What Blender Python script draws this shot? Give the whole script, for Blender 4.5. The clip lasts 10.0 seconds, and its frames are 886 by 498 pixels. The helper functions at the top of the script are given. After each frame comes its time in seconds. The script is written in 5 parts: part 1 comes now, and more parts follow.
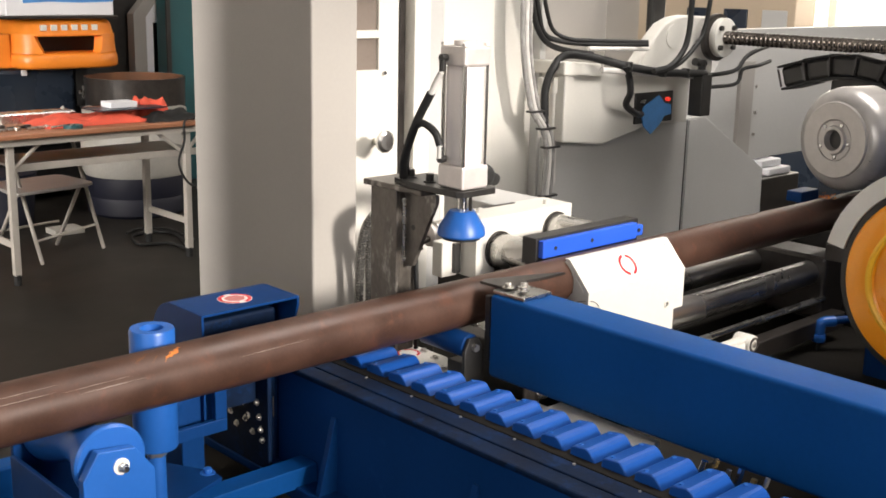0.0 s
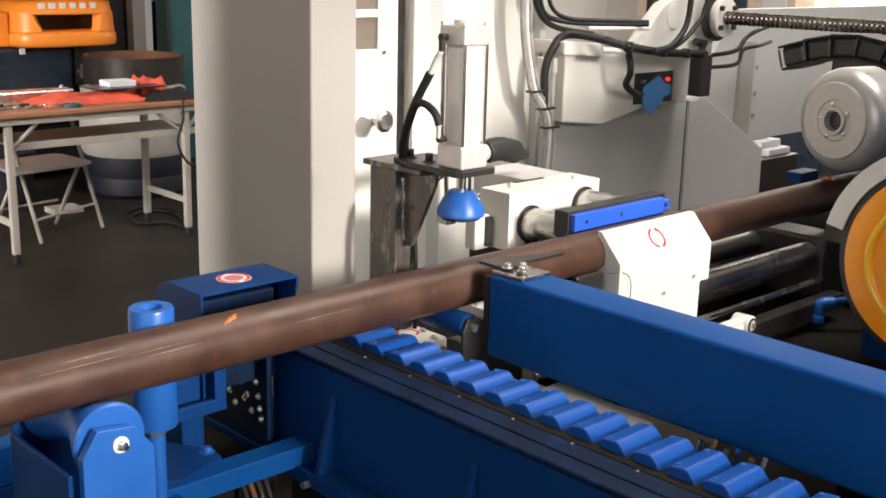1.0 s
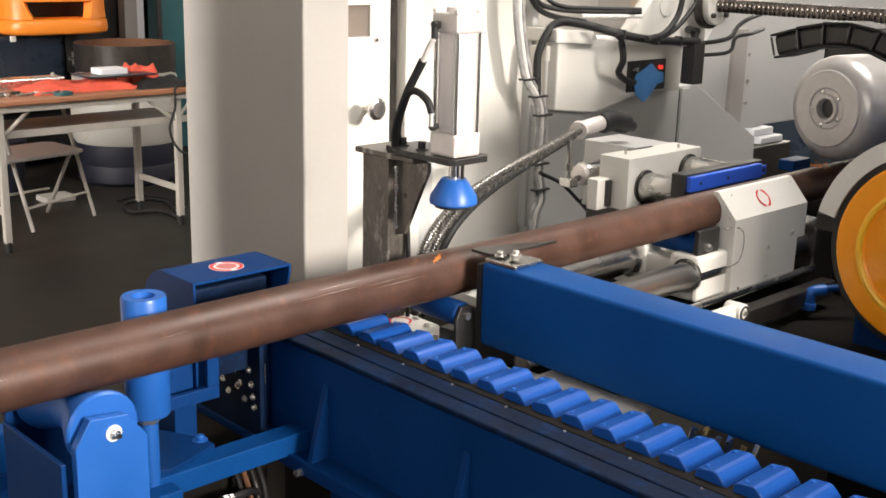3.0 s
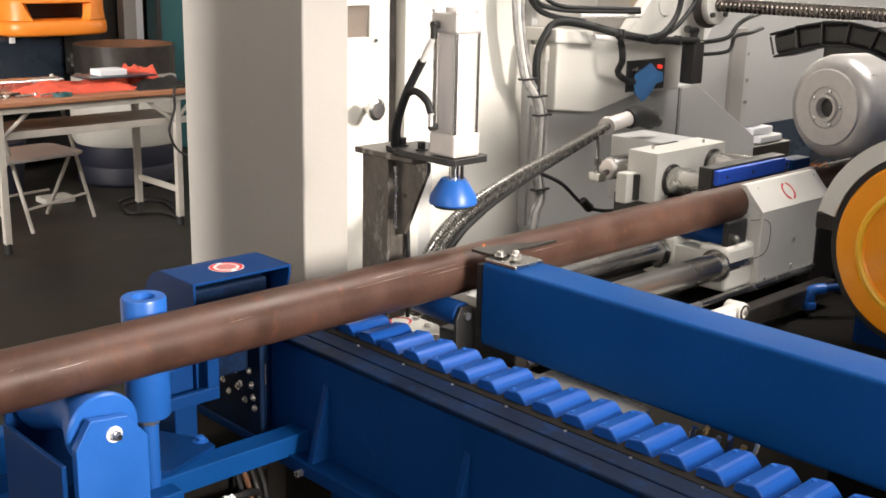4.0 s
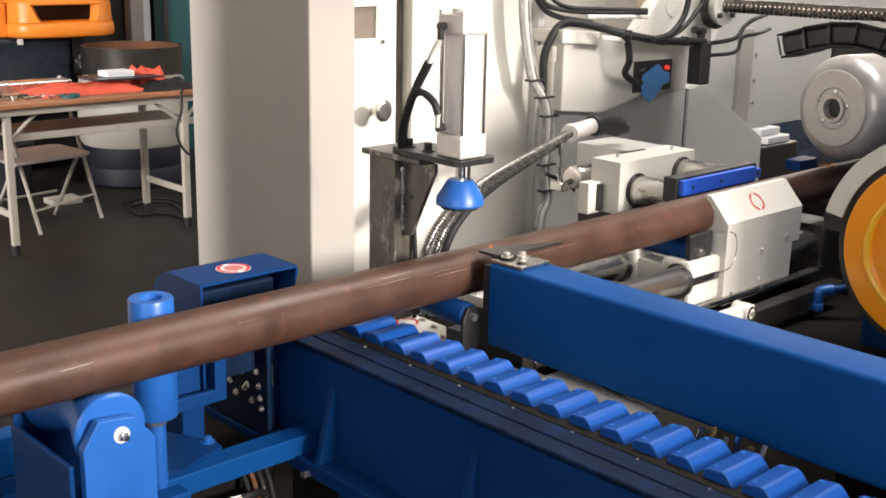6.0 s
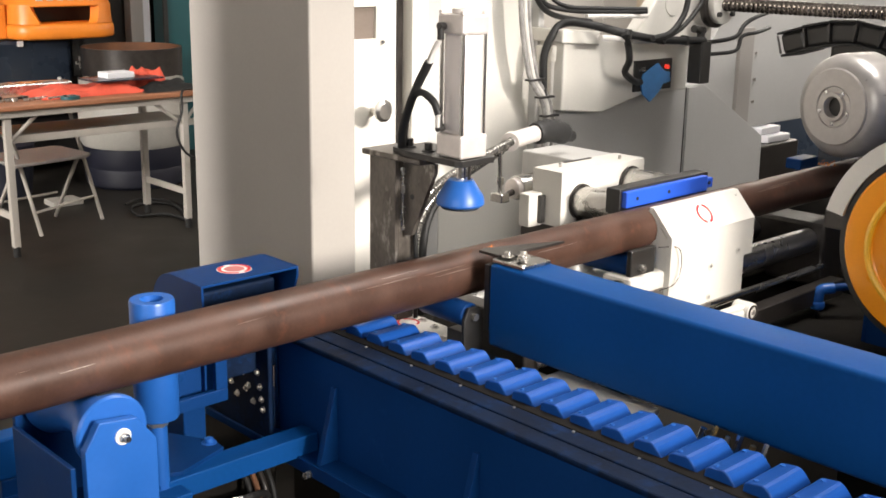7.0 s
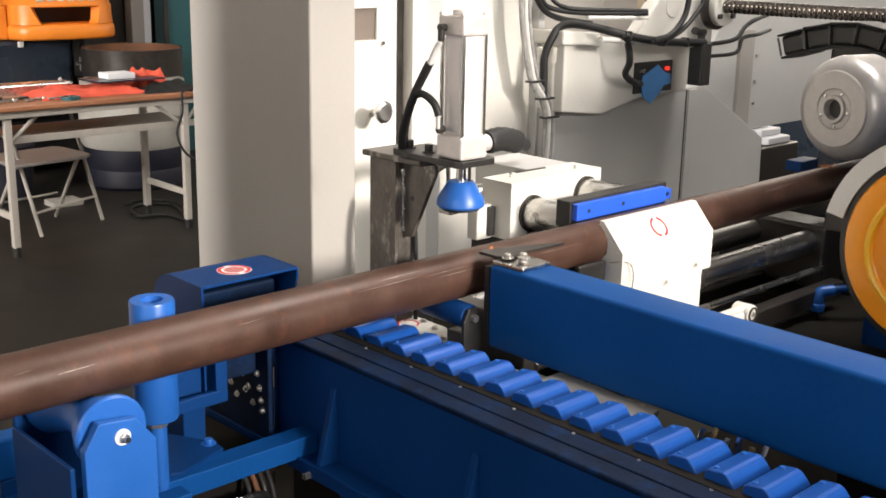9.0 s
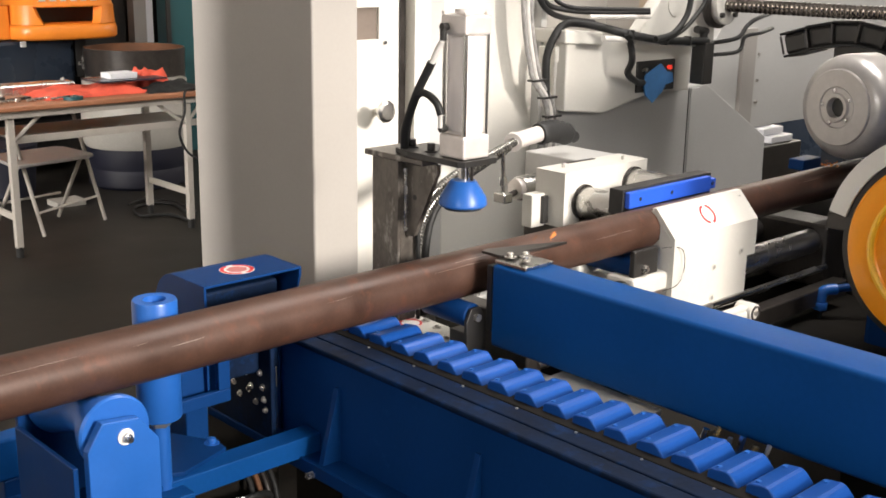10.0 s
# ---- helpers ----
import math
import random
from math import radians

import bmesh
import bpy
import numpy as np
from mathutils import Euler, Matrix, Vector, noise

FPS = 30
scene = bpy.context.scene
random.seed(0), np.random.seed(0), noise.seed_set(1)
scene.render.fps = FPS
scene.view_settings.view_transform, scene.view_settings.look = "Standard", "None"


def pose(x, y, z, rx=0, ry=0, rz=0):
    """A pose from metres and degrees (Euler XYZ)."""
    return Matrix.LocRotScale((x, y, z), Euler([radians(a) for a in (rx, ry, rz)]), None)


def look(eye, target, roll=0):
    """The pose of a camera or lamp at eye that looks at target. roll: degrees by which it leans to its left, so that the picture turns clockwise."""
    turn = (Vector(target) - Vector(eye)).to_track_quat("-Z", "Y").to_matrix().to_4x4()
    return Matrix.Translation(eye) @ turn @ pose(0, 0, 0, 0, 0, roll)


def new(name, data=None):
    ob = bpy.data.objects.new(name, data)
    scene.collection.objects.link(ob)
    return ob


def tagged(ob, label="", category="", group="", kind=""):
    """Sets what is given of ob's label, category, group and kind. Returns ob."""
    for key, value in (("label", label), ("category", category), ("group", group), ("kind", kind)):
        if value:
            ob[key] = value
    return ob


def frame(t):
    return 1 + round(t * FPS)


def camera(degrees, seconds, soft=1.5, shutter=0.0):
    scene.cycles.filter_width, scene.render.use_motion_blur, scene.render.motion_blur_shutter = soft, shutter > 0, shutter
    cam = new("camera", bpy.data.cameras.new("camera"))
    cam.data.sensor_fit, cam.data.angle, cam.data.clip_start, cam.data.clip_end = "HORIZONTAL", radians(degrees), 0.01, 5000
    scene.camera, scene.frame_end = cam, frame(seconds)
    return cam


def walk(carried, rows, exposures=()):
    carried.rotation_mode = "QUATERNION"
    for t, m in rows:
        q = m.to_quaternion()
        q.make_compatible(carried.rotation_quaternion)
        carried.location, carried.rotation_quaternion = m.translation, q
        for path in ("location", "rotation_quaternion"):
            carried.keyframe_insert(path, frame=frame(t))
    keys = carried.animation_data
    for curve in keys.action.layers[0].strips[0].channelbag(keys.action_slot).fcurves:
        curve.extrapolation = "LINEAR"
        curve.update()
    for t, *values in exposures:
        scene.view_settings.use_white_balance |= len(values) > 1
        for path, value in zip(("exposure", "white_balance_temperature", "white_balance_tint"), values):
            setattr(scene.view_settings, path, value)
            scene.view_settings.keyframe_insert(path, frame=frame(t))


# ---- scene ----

# ================= camera and walk =================
cam = camera(42.56, 10.0, soft=1.7)
walk(cam, [
    (0, pose(0, 0, 1.6, 76.526, -1.219, -43.080)),
    (0.5, pose(0, 0, 1.6, 75.961, -1.337, -42.984)),
    (1, pose(0, 0, 1.6, 75.520, -1.368, -43.089)),
    (1.5, pose(0, 0, 1.6, 75.247, -1.432, -43.150)),
    (2, pose(0, 0, 1.6, 75.047, -1.570, -43.204)),
    (2.5, pose(0, 0, 1.6, 74.948, -1.521, -43.337)),
    (4, pose(0, 0, 1.6, 74.938, -1.249, -43.505)),
    (4.5, pose(0, 0, 1.6, 74.911, -1.287, -43.330)),
    (5, pose(0, 0, 1.6, 74.911, -1.332, -43.169)),
    (5.5, pose(0, 0, 1.6, 74.955, -1.287, -43.163)),
    (7, pose(0, 0, 1.6, 74.986, -0.930, -43.199)),
    (7.5, pose(0, 0, 1.6, 74.983, -1.090, -43.093)),
    (8, pose(0, 0, 1.6, 75.034, -1.139, -43.105)),
    (8.5, pose(0, 0, 1.6, 75.058, -1.102, -43.150)),
    (9, pose(0, 0, 1.6, 75.053, -1.041, -43.165)),
    (9.5, pose(0, 0, 1.6, 75.044, -0.965, -43.083)),
    (10, pose(0, 0, 1.6, 75.013, -0.926, -43.065)),
], [(0, 0.06, 6600, 12), (1.5, 0.13, 6600, 12), (3.6, 0.28, 6600, 12), (5.5, 0.30, 6600, 12), (7.4, 0.20, 6600, 12), (10, 0.16, 6600, 12)])

# ================= world and light =================
SUN_EL, SUN_AZ = 17.0, 3.0      # light comes in low through the high south window
world = bpy.data.worlds.new("world")
scene.world = world
world.use_nodes = True
wn = world.node_tree.nodes
sky = wn.new("ShaderNodeTexSky")
sky.sky_type = "NISHITA"
sky.sun_disc = False
sky.sun_elevation = radians(SUN_EL)
sky.sun_rotation = radians(180 - SUN_AZ)
world.node_tree.links.new(sky.outputs[0], wn["Background"].inputs[0])
wn["Background"].inputs[1].default_value = 0.12

sun = new("sun", bpy.data.lights.new("sun", "SUN"))
sun.data.energy, sun.data.angle, sun.data.color = 4.6, radians(7.0), (1.0, 0.94, 0.86)
sun.matrix_world = look((math.sin(radians(SUN_AZ)) * 10, -10, 10 * math.tan(radians(SUN_EL))), (0, 0, 0))


def opening_light(name, at, target, w, h, watts, color):
    lamp = new(name, bpy.data.lights.new(name, "AREA"))
    lamp.data.shape, lamp.data.size, lamp.data.size_y = "RECTANGLE", w, h
    lamp.data.energy, lamp.data.color = watts, color
    lamp.matrix_world = look(at, target)
    return lamp


opening_light("south_window_daylight", (2.0, -4.9, 3.35), (1.9, 0, 2.2), 2.9, 1.5, 180, (1.0, 0.97, 0.92))
# Added fill lamp that brightens the back-left; no window is known there.
opening_light("west_fill_light", (-3.4, 4.2, 2.4), (3.2, 7.0, 1.1), 1.6, 2.0, 500, (1.0, 0.96, 0.90))
# Added overhead fill for the saw body and top faces; its source is invented.
opening_light("roof_fill_light", (3.9, 1.3, 4.75), (3.9, 2.2, 0.8), 2.0, 2.2, 205, (1.0, 0.96, 0.90))
# Added fill from behind the camera for faces turned to -X.
opening_light("rear_fill_light", (-3.4, -0.7, 2.4), (2.2, 1.2, 0.6), 2.9, 1.5, 76, (1.0, 0.96, 0.91))
opening_light("east_window_daylight", (8.4, 4.6, 2.2), (4, 4.2, 1.2), 3.0, 1.8, 80, (1.0, 0.93, 0.84))

# ================= materials =================


def material(name, color, rough=0.5, metal=0.0, var=0.12, scale=6.0, grain=90.0, bump=0.06, dirt=None, dirt_at=0.62, coat=0.0, spec=0.5, stretch=None):
    m = bpy.data.materials.new(name)
    m.use_nodes = True
    n, l = m.node_tree.nodes, m.node_tree.links
    b = n["Principled BSDF"]
    b.inputs["Metallic"].default_value = metal
    b.inputs["Coat Weight"].default_value = coat
    b.inputs["Specular IOR Level"].default_value = spec
    co = n.new("ShaderNodeTexCoord")
    src = co.outputs["Object"]
    if stretch:
        mp = n.new("ShaderNodeMapping")
        mp.inputs["Scale"].default_value = stretch
        l.new(src, mp.inputs["Vector"])
        src = mp.outputs["Vector"]
    big, fine = n.new("ShaderNodeTexNoise"), n.new("ShaderNodeTexNoise")
    big.inputs["Scale"].default_value, big.inputs["Detail"].default_value = scale, 6
    fine.inputs["Scale"].default_value, fine.inputs["Detail"].default_value = grain, 4
    l.new(src, big.inputs["Vector"])
    l.new(src, fine.inputs["Vector"])
    mix = n.new("ShaderNodeMath")
    mix.operation = "MULTIPLY_ADD"
    mix.inputs[1].default_value = 0.4
    l.new(fine.outputs[0], mix.inputs[0])
    l.new(big.outputs[0], mix.inputs[2])
    ramp = n.new("ShaderNodeValToRGB")
    lo = [c * (1 - var) for c in color]
    hi = [min(1, c * (1 + var)) for c in color]
    ramp.color_ramp.elements[0].position, ramp.color_ramp.elements[1].position = 0.45, 0.95
    ramp.color_ramp.elements[0].color, ramp.color_ramp.elements[1].color = (*lo, 1), (*hi, 1)
    l.new(mix.outputs[0], ramp.inputs[0])
    out = ramp.outputs[0]
    if dirt:
        spots = n.new("ShaderNodeTexNoise")
        spots.inputs["Scale"].default_value, spots.inputs["Detail"].default_value = scale * 1.7, 9
        spots.inputs["Roughness"].default_value = 0.7
        l.new(src, spots.inputs["Vector"])
        edge = n.new("ShaderNodeValToRGB")
        edge.color_ramp.elements[0].position, edge.color_ramp.elements[1].position = dirt_at, dirt_at + 0.1
        l.new(spots.outputs[0], edge.inputs[0])
        blend = n.new("ShaderNodeMixRGB")
        blend.inputs[2].default_value = (*dirt, 1)
        l.new(edge.outputs[0], blend.inputs[0])
        l.new(out, blend.inputs[1])
        out = blend.outputs[0]
    l.new(out, b.inputs["Base Color"])
    r = n.new("ShaderNodeMapRange")
    r.inputs["From Min"].default_value, r.inputs["From Max"].default_value = 0.3, 0.8
    r.inputs["To Min"].default_value, r.inputs["To Max"].default_value = max(0.02, rough - 0.09), min(1, rough + 0.09)
    l.new(big.outputs[0], r.inputs["Value"])
    l.new(r.outputs[0], b.inputs["Roughness"])
    if bump:
        bp = n.new("ShaderNodeBump")
        bp.inputs["Strength"].default_value, bp.inputs["Distance"].default_value = bump, 0.004
        l.new(mix.outputs[0], bp.inputs["Height"])
        l.new(bp.outputs[0], b.inputs["Normal"])
    return m


def plain(name, color, rough=0.5, glow=0.0):
    m = bpy.data.materials.new(name)
    m.use_nodes = True
    b = m.node_tree.nodes["Principled BSDF"]
    b.inputs["Base Color"].default_value = (*color, 1)
    b.inputs["Roughness"].default_value = rough
    if glow:
        b.inputs["Emission Color"].default_value = (*color, 1)
        b.inputs["Emission Strength"].default_value = glow
    return m


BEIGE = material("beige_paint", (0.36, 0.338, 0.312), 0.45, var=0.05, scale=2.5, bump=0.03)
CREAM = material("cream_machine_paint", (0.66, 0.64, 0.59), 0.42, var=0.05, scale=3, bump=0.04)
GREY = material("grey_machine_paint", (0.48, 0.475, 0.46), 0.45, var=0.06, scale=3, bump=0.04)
NAVY = material("dark_blue", (0.0028, 0.034, 0.138), 0.45, spec=0.14, var=0.14, scale=5, bump=0.05, dirt=(0.006, 0.046, 0.17), dirt_at=0.62)
# Grease and shade together in one blue-black colour.
SHADED_GREASE = material("shaded_greasy_blue", (0.0030, 0.011, 0.034), 0.60, spec=0.12, var=0.5, scale=14, bump=0.2, dirt=(0.003, 0.020, 0.07), dirt_at=0.54)
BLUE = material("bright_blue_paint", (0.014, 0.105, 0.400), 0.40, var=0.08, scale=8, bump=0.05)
BEAM = material("royal_blue_paint", (0.0040, 0.064, 0.245), 0.50, spec=0.08, var=0.10, scale=4, bump=0.05, dirt=(0.012, 0.080, 0.25), dirt_at=0.66)
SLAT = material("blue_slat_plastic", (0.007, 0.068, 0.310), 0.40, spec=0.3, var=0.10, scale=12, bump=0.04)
# Near-black matt colour for the low trays, bed body and fillers.
NEAR_BLACK = material("near_black_matt", (0.010, 0.0085, 0.007), 0.75, spec=0.12, var=0.4, scale=9, bump=0.2)
BROWN = material("brown_tinted_pane", (0.20, 0.165, 0.14), 0.25, var=0.1, scale=3)
TAN = material("tan_panel", (0.50, 0.40, 0.29), 0.6, var=0.08, scale=2)
LINER = material("blue_plastic", (0.020, 0.100, 0.600), 0.40, var=0.06, scale=8, bump=0.03)
PIPE = material("mill_scale_steel", (0.064, 0.032, 0.022), 0.44, metal=0.10, var=0.30, scale=10, grain=150, bump=0.13, dirt=(0.095, 0.040, 0.025), dirt_at=0.55, spec=0.34, stretch=(1.2, 1.0, 1.0))
VAT_RUST = material("brown_rust", (0.13, 0.055, 0.025), 0.8, var=0.35, scale=9, bump=0.2)
RUST = material("fresh_orange_rust", (0.55, 0.17, 0.03), 0.8, var=0.3, scale=60)
ALU = material("anodised_aluminium", (0.80, 0.75, 0.73), 0.42, metal=0.25, var=0.05, scale=6, stretch=(8, 8, 0.6), bump=0.02)
ALU_CAP = material("cast_aluminium", (0.70, 0.65, 0.62), 0.42, metal=0.35, var=0.08, scale=30, bump=0.06)
DRUM_STEEL = material("brushed_drum_steel", (0.50, 0.475, 0.455), 0.36, metal=0.4, var=0.10, scale=6, bump=0.015, stretch=(0.4, 5, 5))
FACE = material("satin_turned_steel", (0.52, 0.49, 0.47), 0.42, metal=0.35, var=0.08, scale=30, bump=0.05)
ROD = material("dark_ground_shaft", (0.44, 0.43, 0.42), 0.30, metal=1.0, var=0.05, scale=1.5, bump=0.01)
CHROME = material("ground_chrome", (0.72, 0.71, 0.69), 0.18, metal=1.0, var=0.05, scale=5, bump=0.0)
STEEL = material("turned_steel", (0.50, 0.49, 0.47), 0.28, metal=1.0, var=0.12, scale=10, bump=0.03)
RAW = material("raw_mill_steel", (0.105, 0.092, 0.080), 0.36, metal=0.35, var=0.6, scale=9, grain=90, bump=0.2, dirt=(0.30, 0.28, 0.255), dirt_at=0.55, stretch=(1.4, 1.4, 0.7))
BOLT = material("zinc_bolt", (0.55, 0.53, 0.50), 0.30, metal=0.9, var=0.1, scale=40)
BLACK = material("black_steel", (0.022, 0.021, 0.020), 0.42, var=0.25, scale=20)
RUBBER = material("black_rubber", (0.018, 0.018, 0.018), 0.55, spec=0.3, var=0.2, scale=30)
DARK = material("dark_steel", (0.035, 0.030, 0.027), 0.38, metal=0.3, var=0.4, scale=16, bump=0.15)
SPINDLE = material("oiled_spindle_steel", (0.16, 0.14, 0.125), 0.22, metal=0.9, var=0.3, scale=20)
HOSE = material("grey_spiral_hose", (0.26, 0.25, 0.235), 0.27, metal=0.75, var=0.15, scale=40)
CLEAR = material("greyed_clear_hose", (0.30, 0.29, 0.28), 0.28, var=0.3, scale=25)
SLEEVE = material("clear_hose", (0.62, 0.60, 0.57), 0.35, var=0.1, scale=30)
BRASS = material("dull_brass", (0.62, 0.42, 0.16), 0.28, metal=0.9, var=0.15, scale=30)
ORANGE = material("orange_paint", (0.93, 0.33, 0.008), 0.34, var=0.05, scale=5, bump=0.03, coat=0.2)
YELLOW = material("yellow_orange_paint", (0.90, 0.48, 0.03), 0.35, var=0.06, scale=8)
TRUCK = material("faded_orange_plastic", (0.85, 0.25, 0.025), 0.40, var=0.08, scale=6)
FLOOR = material("worn_concrete", (0.0165, 0.0142, 0.0115), 0.55, var=0.28, scale=1.3, grain=30, bump=0.06, spec=0.3, dirt=(0.026, 0.022, 0.018), dirt_at=0.56)
WALL = material("workshop_wall", (0.50, 0.47, 0.43), 0.8, var=0.12, scale=1.2, dirt=(0.40, 0.37, 0.33), dirt_at=0.6)
CEIL = material("sheet_ceiling", (0.5, 0.5, 0.49), 0.7, var=0.1, scale=1)
TABLE = material("brown_laminate", (0.38, 0.165, 0.085), 0.45, var=0.14, scale=4, stretch=(0.6, 6, 6), bump=0.02)
TABLE_METAL = material("ivory_painted_tube", (0.42, 0.39, 0.35), 0.4, var=0.08, scale=10)
CLOTH = material("red_cloth", (0.72, 0.10, 0.055), 0.85, var=0.18, scale=14, bump=0.2)
CARD = plain("white_card", (0.75, 0.75, 0.78), 0.6)
TEAL = material("teal_sheet", (0.010, 0.075, 0.085), 0.5, var=0.12, scale=3)
SLATE = material("slate_blue_paint", (0.016, 0.024, 0.038), 0.30, var=0.15, scale=5)
DRUM_BLUE = material("dark_blue_plastic", (0.0045, 0.0055, 0.016), 0.62, var=0.2, scale=5)
DRUM_WHITE = material("dirty_white_plastic", (0.40, 0.385, 0.35), 0.5, var=0.15, scale=4)
STICKER_RED = plain("red_ink", (0.62, 0.02, 0.03), 0.4)
FADED_RED = plain("faded_red_ink", (0.50, 0.16, 0.15), 0.5)
SCRATCH_GLINT = material("scratch_glint_steel", (0.30, 0.25, 0.22), 0.35, metal=0.4, var=0.3, scale=60)
STICKER_WHITE = plain("white_vinyl", (0.80, 0.78, 0.76), 0.35)
TAPE = material("blue_tape", (0.085, 0.29, 0.66), 0.5, var=0.1, scale=20)
ZINC = plain("bright_zinc", (0.78, 0.77, 0.75), 0.4)
LED = plain("red_pilot_light", (0.9, 0.05, 0.03), 0.4, 0.8)
GLASS_SKY = plain("daylight_haze", (0.95, 0.90, 0.82), 0.8, 1.6)

# ================= mesh helpers =================
ORIGIN = {}


def thing(name, origin, label, category, group="", kind=""):
    ob = new(name)
    ob.location = origin
    ob.empty_display_size = 0.05
    ORIGIN[ob] = Vector(origin)
    return tagged(ob, label, category, group, kind)


def part(name, bm, mat, parent=None, label=""):
    org = ORIGIN.get(parent, Vector((0, 0, 0)))
    bmesh.ops.translate(bm, verts=bm.verts, vec=-org)
    bmesh.ops.recalc_face_normals(bm, faces=bm.faces)
    me = bpy.data.meshes.new(name)
    bm.to_mesh(me)
    bm.free()
    me.materials.append(mat)
    ob = new(name, me)
    if parent:
        ob.parent = parent
        ORIGIN[ob] = org
    if label:
        ob["label"] = label
    return ob


def structure(name, bm, mat, label, category):
    return tagged(part(name, bm, mat), label, category, kind="structure")


def smooth(bm, angle=40):
    for f in bm.faces:
        f.smooth = True
    for e in bm.edges:
        if len(e.link_faces) == 2 and e.calc_face_angle(0) > radians(angle):
            e.smooth = False
    return bm


def bevel(bm, w, seg=2):
    if w:
        bmesh.ops.bevel(bm, geom=[e for e in bm.edges if len(e.link_faces) == 2 and e.calc_face_angle(0) > 0.5], offset=w, segments=seg, profile=0.5, affect="EDGES", clamp_overlap=True)
    return bm


def box(lo, hi, w=0.003):
    bm = bmesh.new()
    bmesh.ops.create_cube(bm, size=1)
    for v in bm.verts:
        v.co = Vector([lo[i] + (v.co[i] + 0.5) * (hi[i] - lo[i]) for i in range(3)])
    return bevel(bm, w)


def rod(a, b, r, r2=None, seg=24, w=0.0):
    a, b = Vector(a), Vector(b)
    bm = bmesh.new()
    bmesh.ops.create_cone(bm, cap_ends=True, segments=seg, radius1=r, radius2=r if r2 is None else r2, depth=(b - a).length)
    q = (b - a).to_track_quat("Z", "Y").to_matrix().to_4x4()
    if w:
        bevel(bm, w)
    bmesh.ops.transform(bm, matrix=Matrix.Translation((a + b) / 2) @ q, verts=bm.verts)
    return smooth(bm)


def prism(pts, axis, a, b, w=0.0):
    """A polygon in the two other axes, drawn out along axis from a to b."""
    bm = bmesh.new()
    k = "xyz".index(axis)
    rest = [i for i in range(3) if i != k]
    rows = []
    for d in (a, b):
        row = []
        for p in pts:
            c = [0, 0, 0]
            c[k], c[rest[0]], c[rest[1]] = d, p[0], p[1]
            row.append(bm.verts.new(c))
        rows.append(row)
    bm.faces.new(rows[0])
    bm.faces.new(rows[1][::-1])
    n = len(pts)
    for i in range(n):
        bm.faces.new((rows[0][i], rows[0][(i + 1) % n], rows[1][(i + 1) % n], rows[1][i]))
    bmesh.ops.recalc_face_normals(bm, faces=bm.faces)
    return bevel(bm, w)


def turned(profile, center, axis, seg=48, closed=False):
    """A profile of (along, radius) turned about an axis through center."""
    bm = bmesh.new()
    k = "xyz".index(axis)
    u, v = [i for i in range(3) if i != k]
    rings = []
    for h, r in profile:
        ring = []
        for i in range(seg):
            c = list(center)
            t = 2 * math.pi * i / seg
            c[k] += h
            c[u] += r * math.cos(t)
            c[v] += r * math.sin(t)
            ring.append(bm.verts.new(c))
        rings.append(ring)
    pairs = list(zip(rings, rings[1:])) + ([(rings[-1], rings[0])] if closed else [])
    for r0, r1 in pairs:
        for i in range(seg):
            bm.faces.new((r0[i], r0[(i + 1) % seg], r1[(i + 1) % seg], r1[i]))
    if not closed:
        bm.faces.new(rings[0])
        bm.faces.new(rings[-1][::-1])
    bmesh.ops.recalc_face_normals(bm, faces=bm.faces)
    return smooth(bm, 30)


def bend(pts, n=12):
    """Points along a smooth line through pts."""
    P = [Vector(p) for p in pts]
    P = [P[0] * 2 - P[1]] + P + [P[-1] * 2 - P[-2]]
    out = []
    for i in range(1, len(P) - 2):
        a, b, c, d = P[i - 1:i + 3]
        for j in range(n):
            t = j / n
            out.append(0.5 * (2 * b + (c - a) * t + (2 * a - 5 * b + 4 * c - d) * t * t + (3 * b - a - 3 * c + d) * t ** 3))
    return out + [P[-2]]


def tube(pts, r, seg=10, n=10, ribs=0.0):
    line = bend(pts, n) if n else [Vector(p) for p in pts]
    bm = bmesh.new()
    rings = []
    side = None
    for i, p in enumerate(line):
        d = (line[min(i + 1, len(line) - 1)] - line[max(i - 1, 0)]).normalized()
        if side is None:
            side = d.orthogonal().normalized()
        side = (side - d * side.dot(d)).normalized()
        up = d.cross(side)
        rr = r + (ribs if i % 2 else 0)
        rings.append([bm.verts.new(p + (side * math.cos(a) + up * math.sin(a)) * rr) for a in [2 * math.pi * k / seg for k in range(seg)]])
    for r0, r1 in zip(rings, rings[1:]):
        for i in range(seg):
            bm.faces.new((r0[i], r0[(i + 1) % seg], r1[(i + 1) % seg], r1[i]))
    bm.faces.new(rings[0])
    bm.faces.new(rings[-1][::-1])
    bmesh.ops.recalc_face_normals(bm, faces=bm.faces)
    return smooth(bm, 60)


def join(*bms):
    out = bmesh.new()
    for b in bms:
        me = bpy.data.meshes.new("join")
        b.to_mesh(me)
        b.free()
        out.from_mesh(me)
        bpy.data.meshes.remove(me)
    return out


def hexhead(at, axis, r, h):
    """A socket head screw, its head along axis from at."""
    d = Vector(axis).normalized()
    at = Vector(at)
    return join(rod(at, at + d * 0.0015, r * 1.75, seg=20), rod(at + d * 0.001, at + d * h, r, seg=16, w=r * 0.12), rod(at + d * h, at + d * (h + 0.0008), r * 0.5, seg=6))


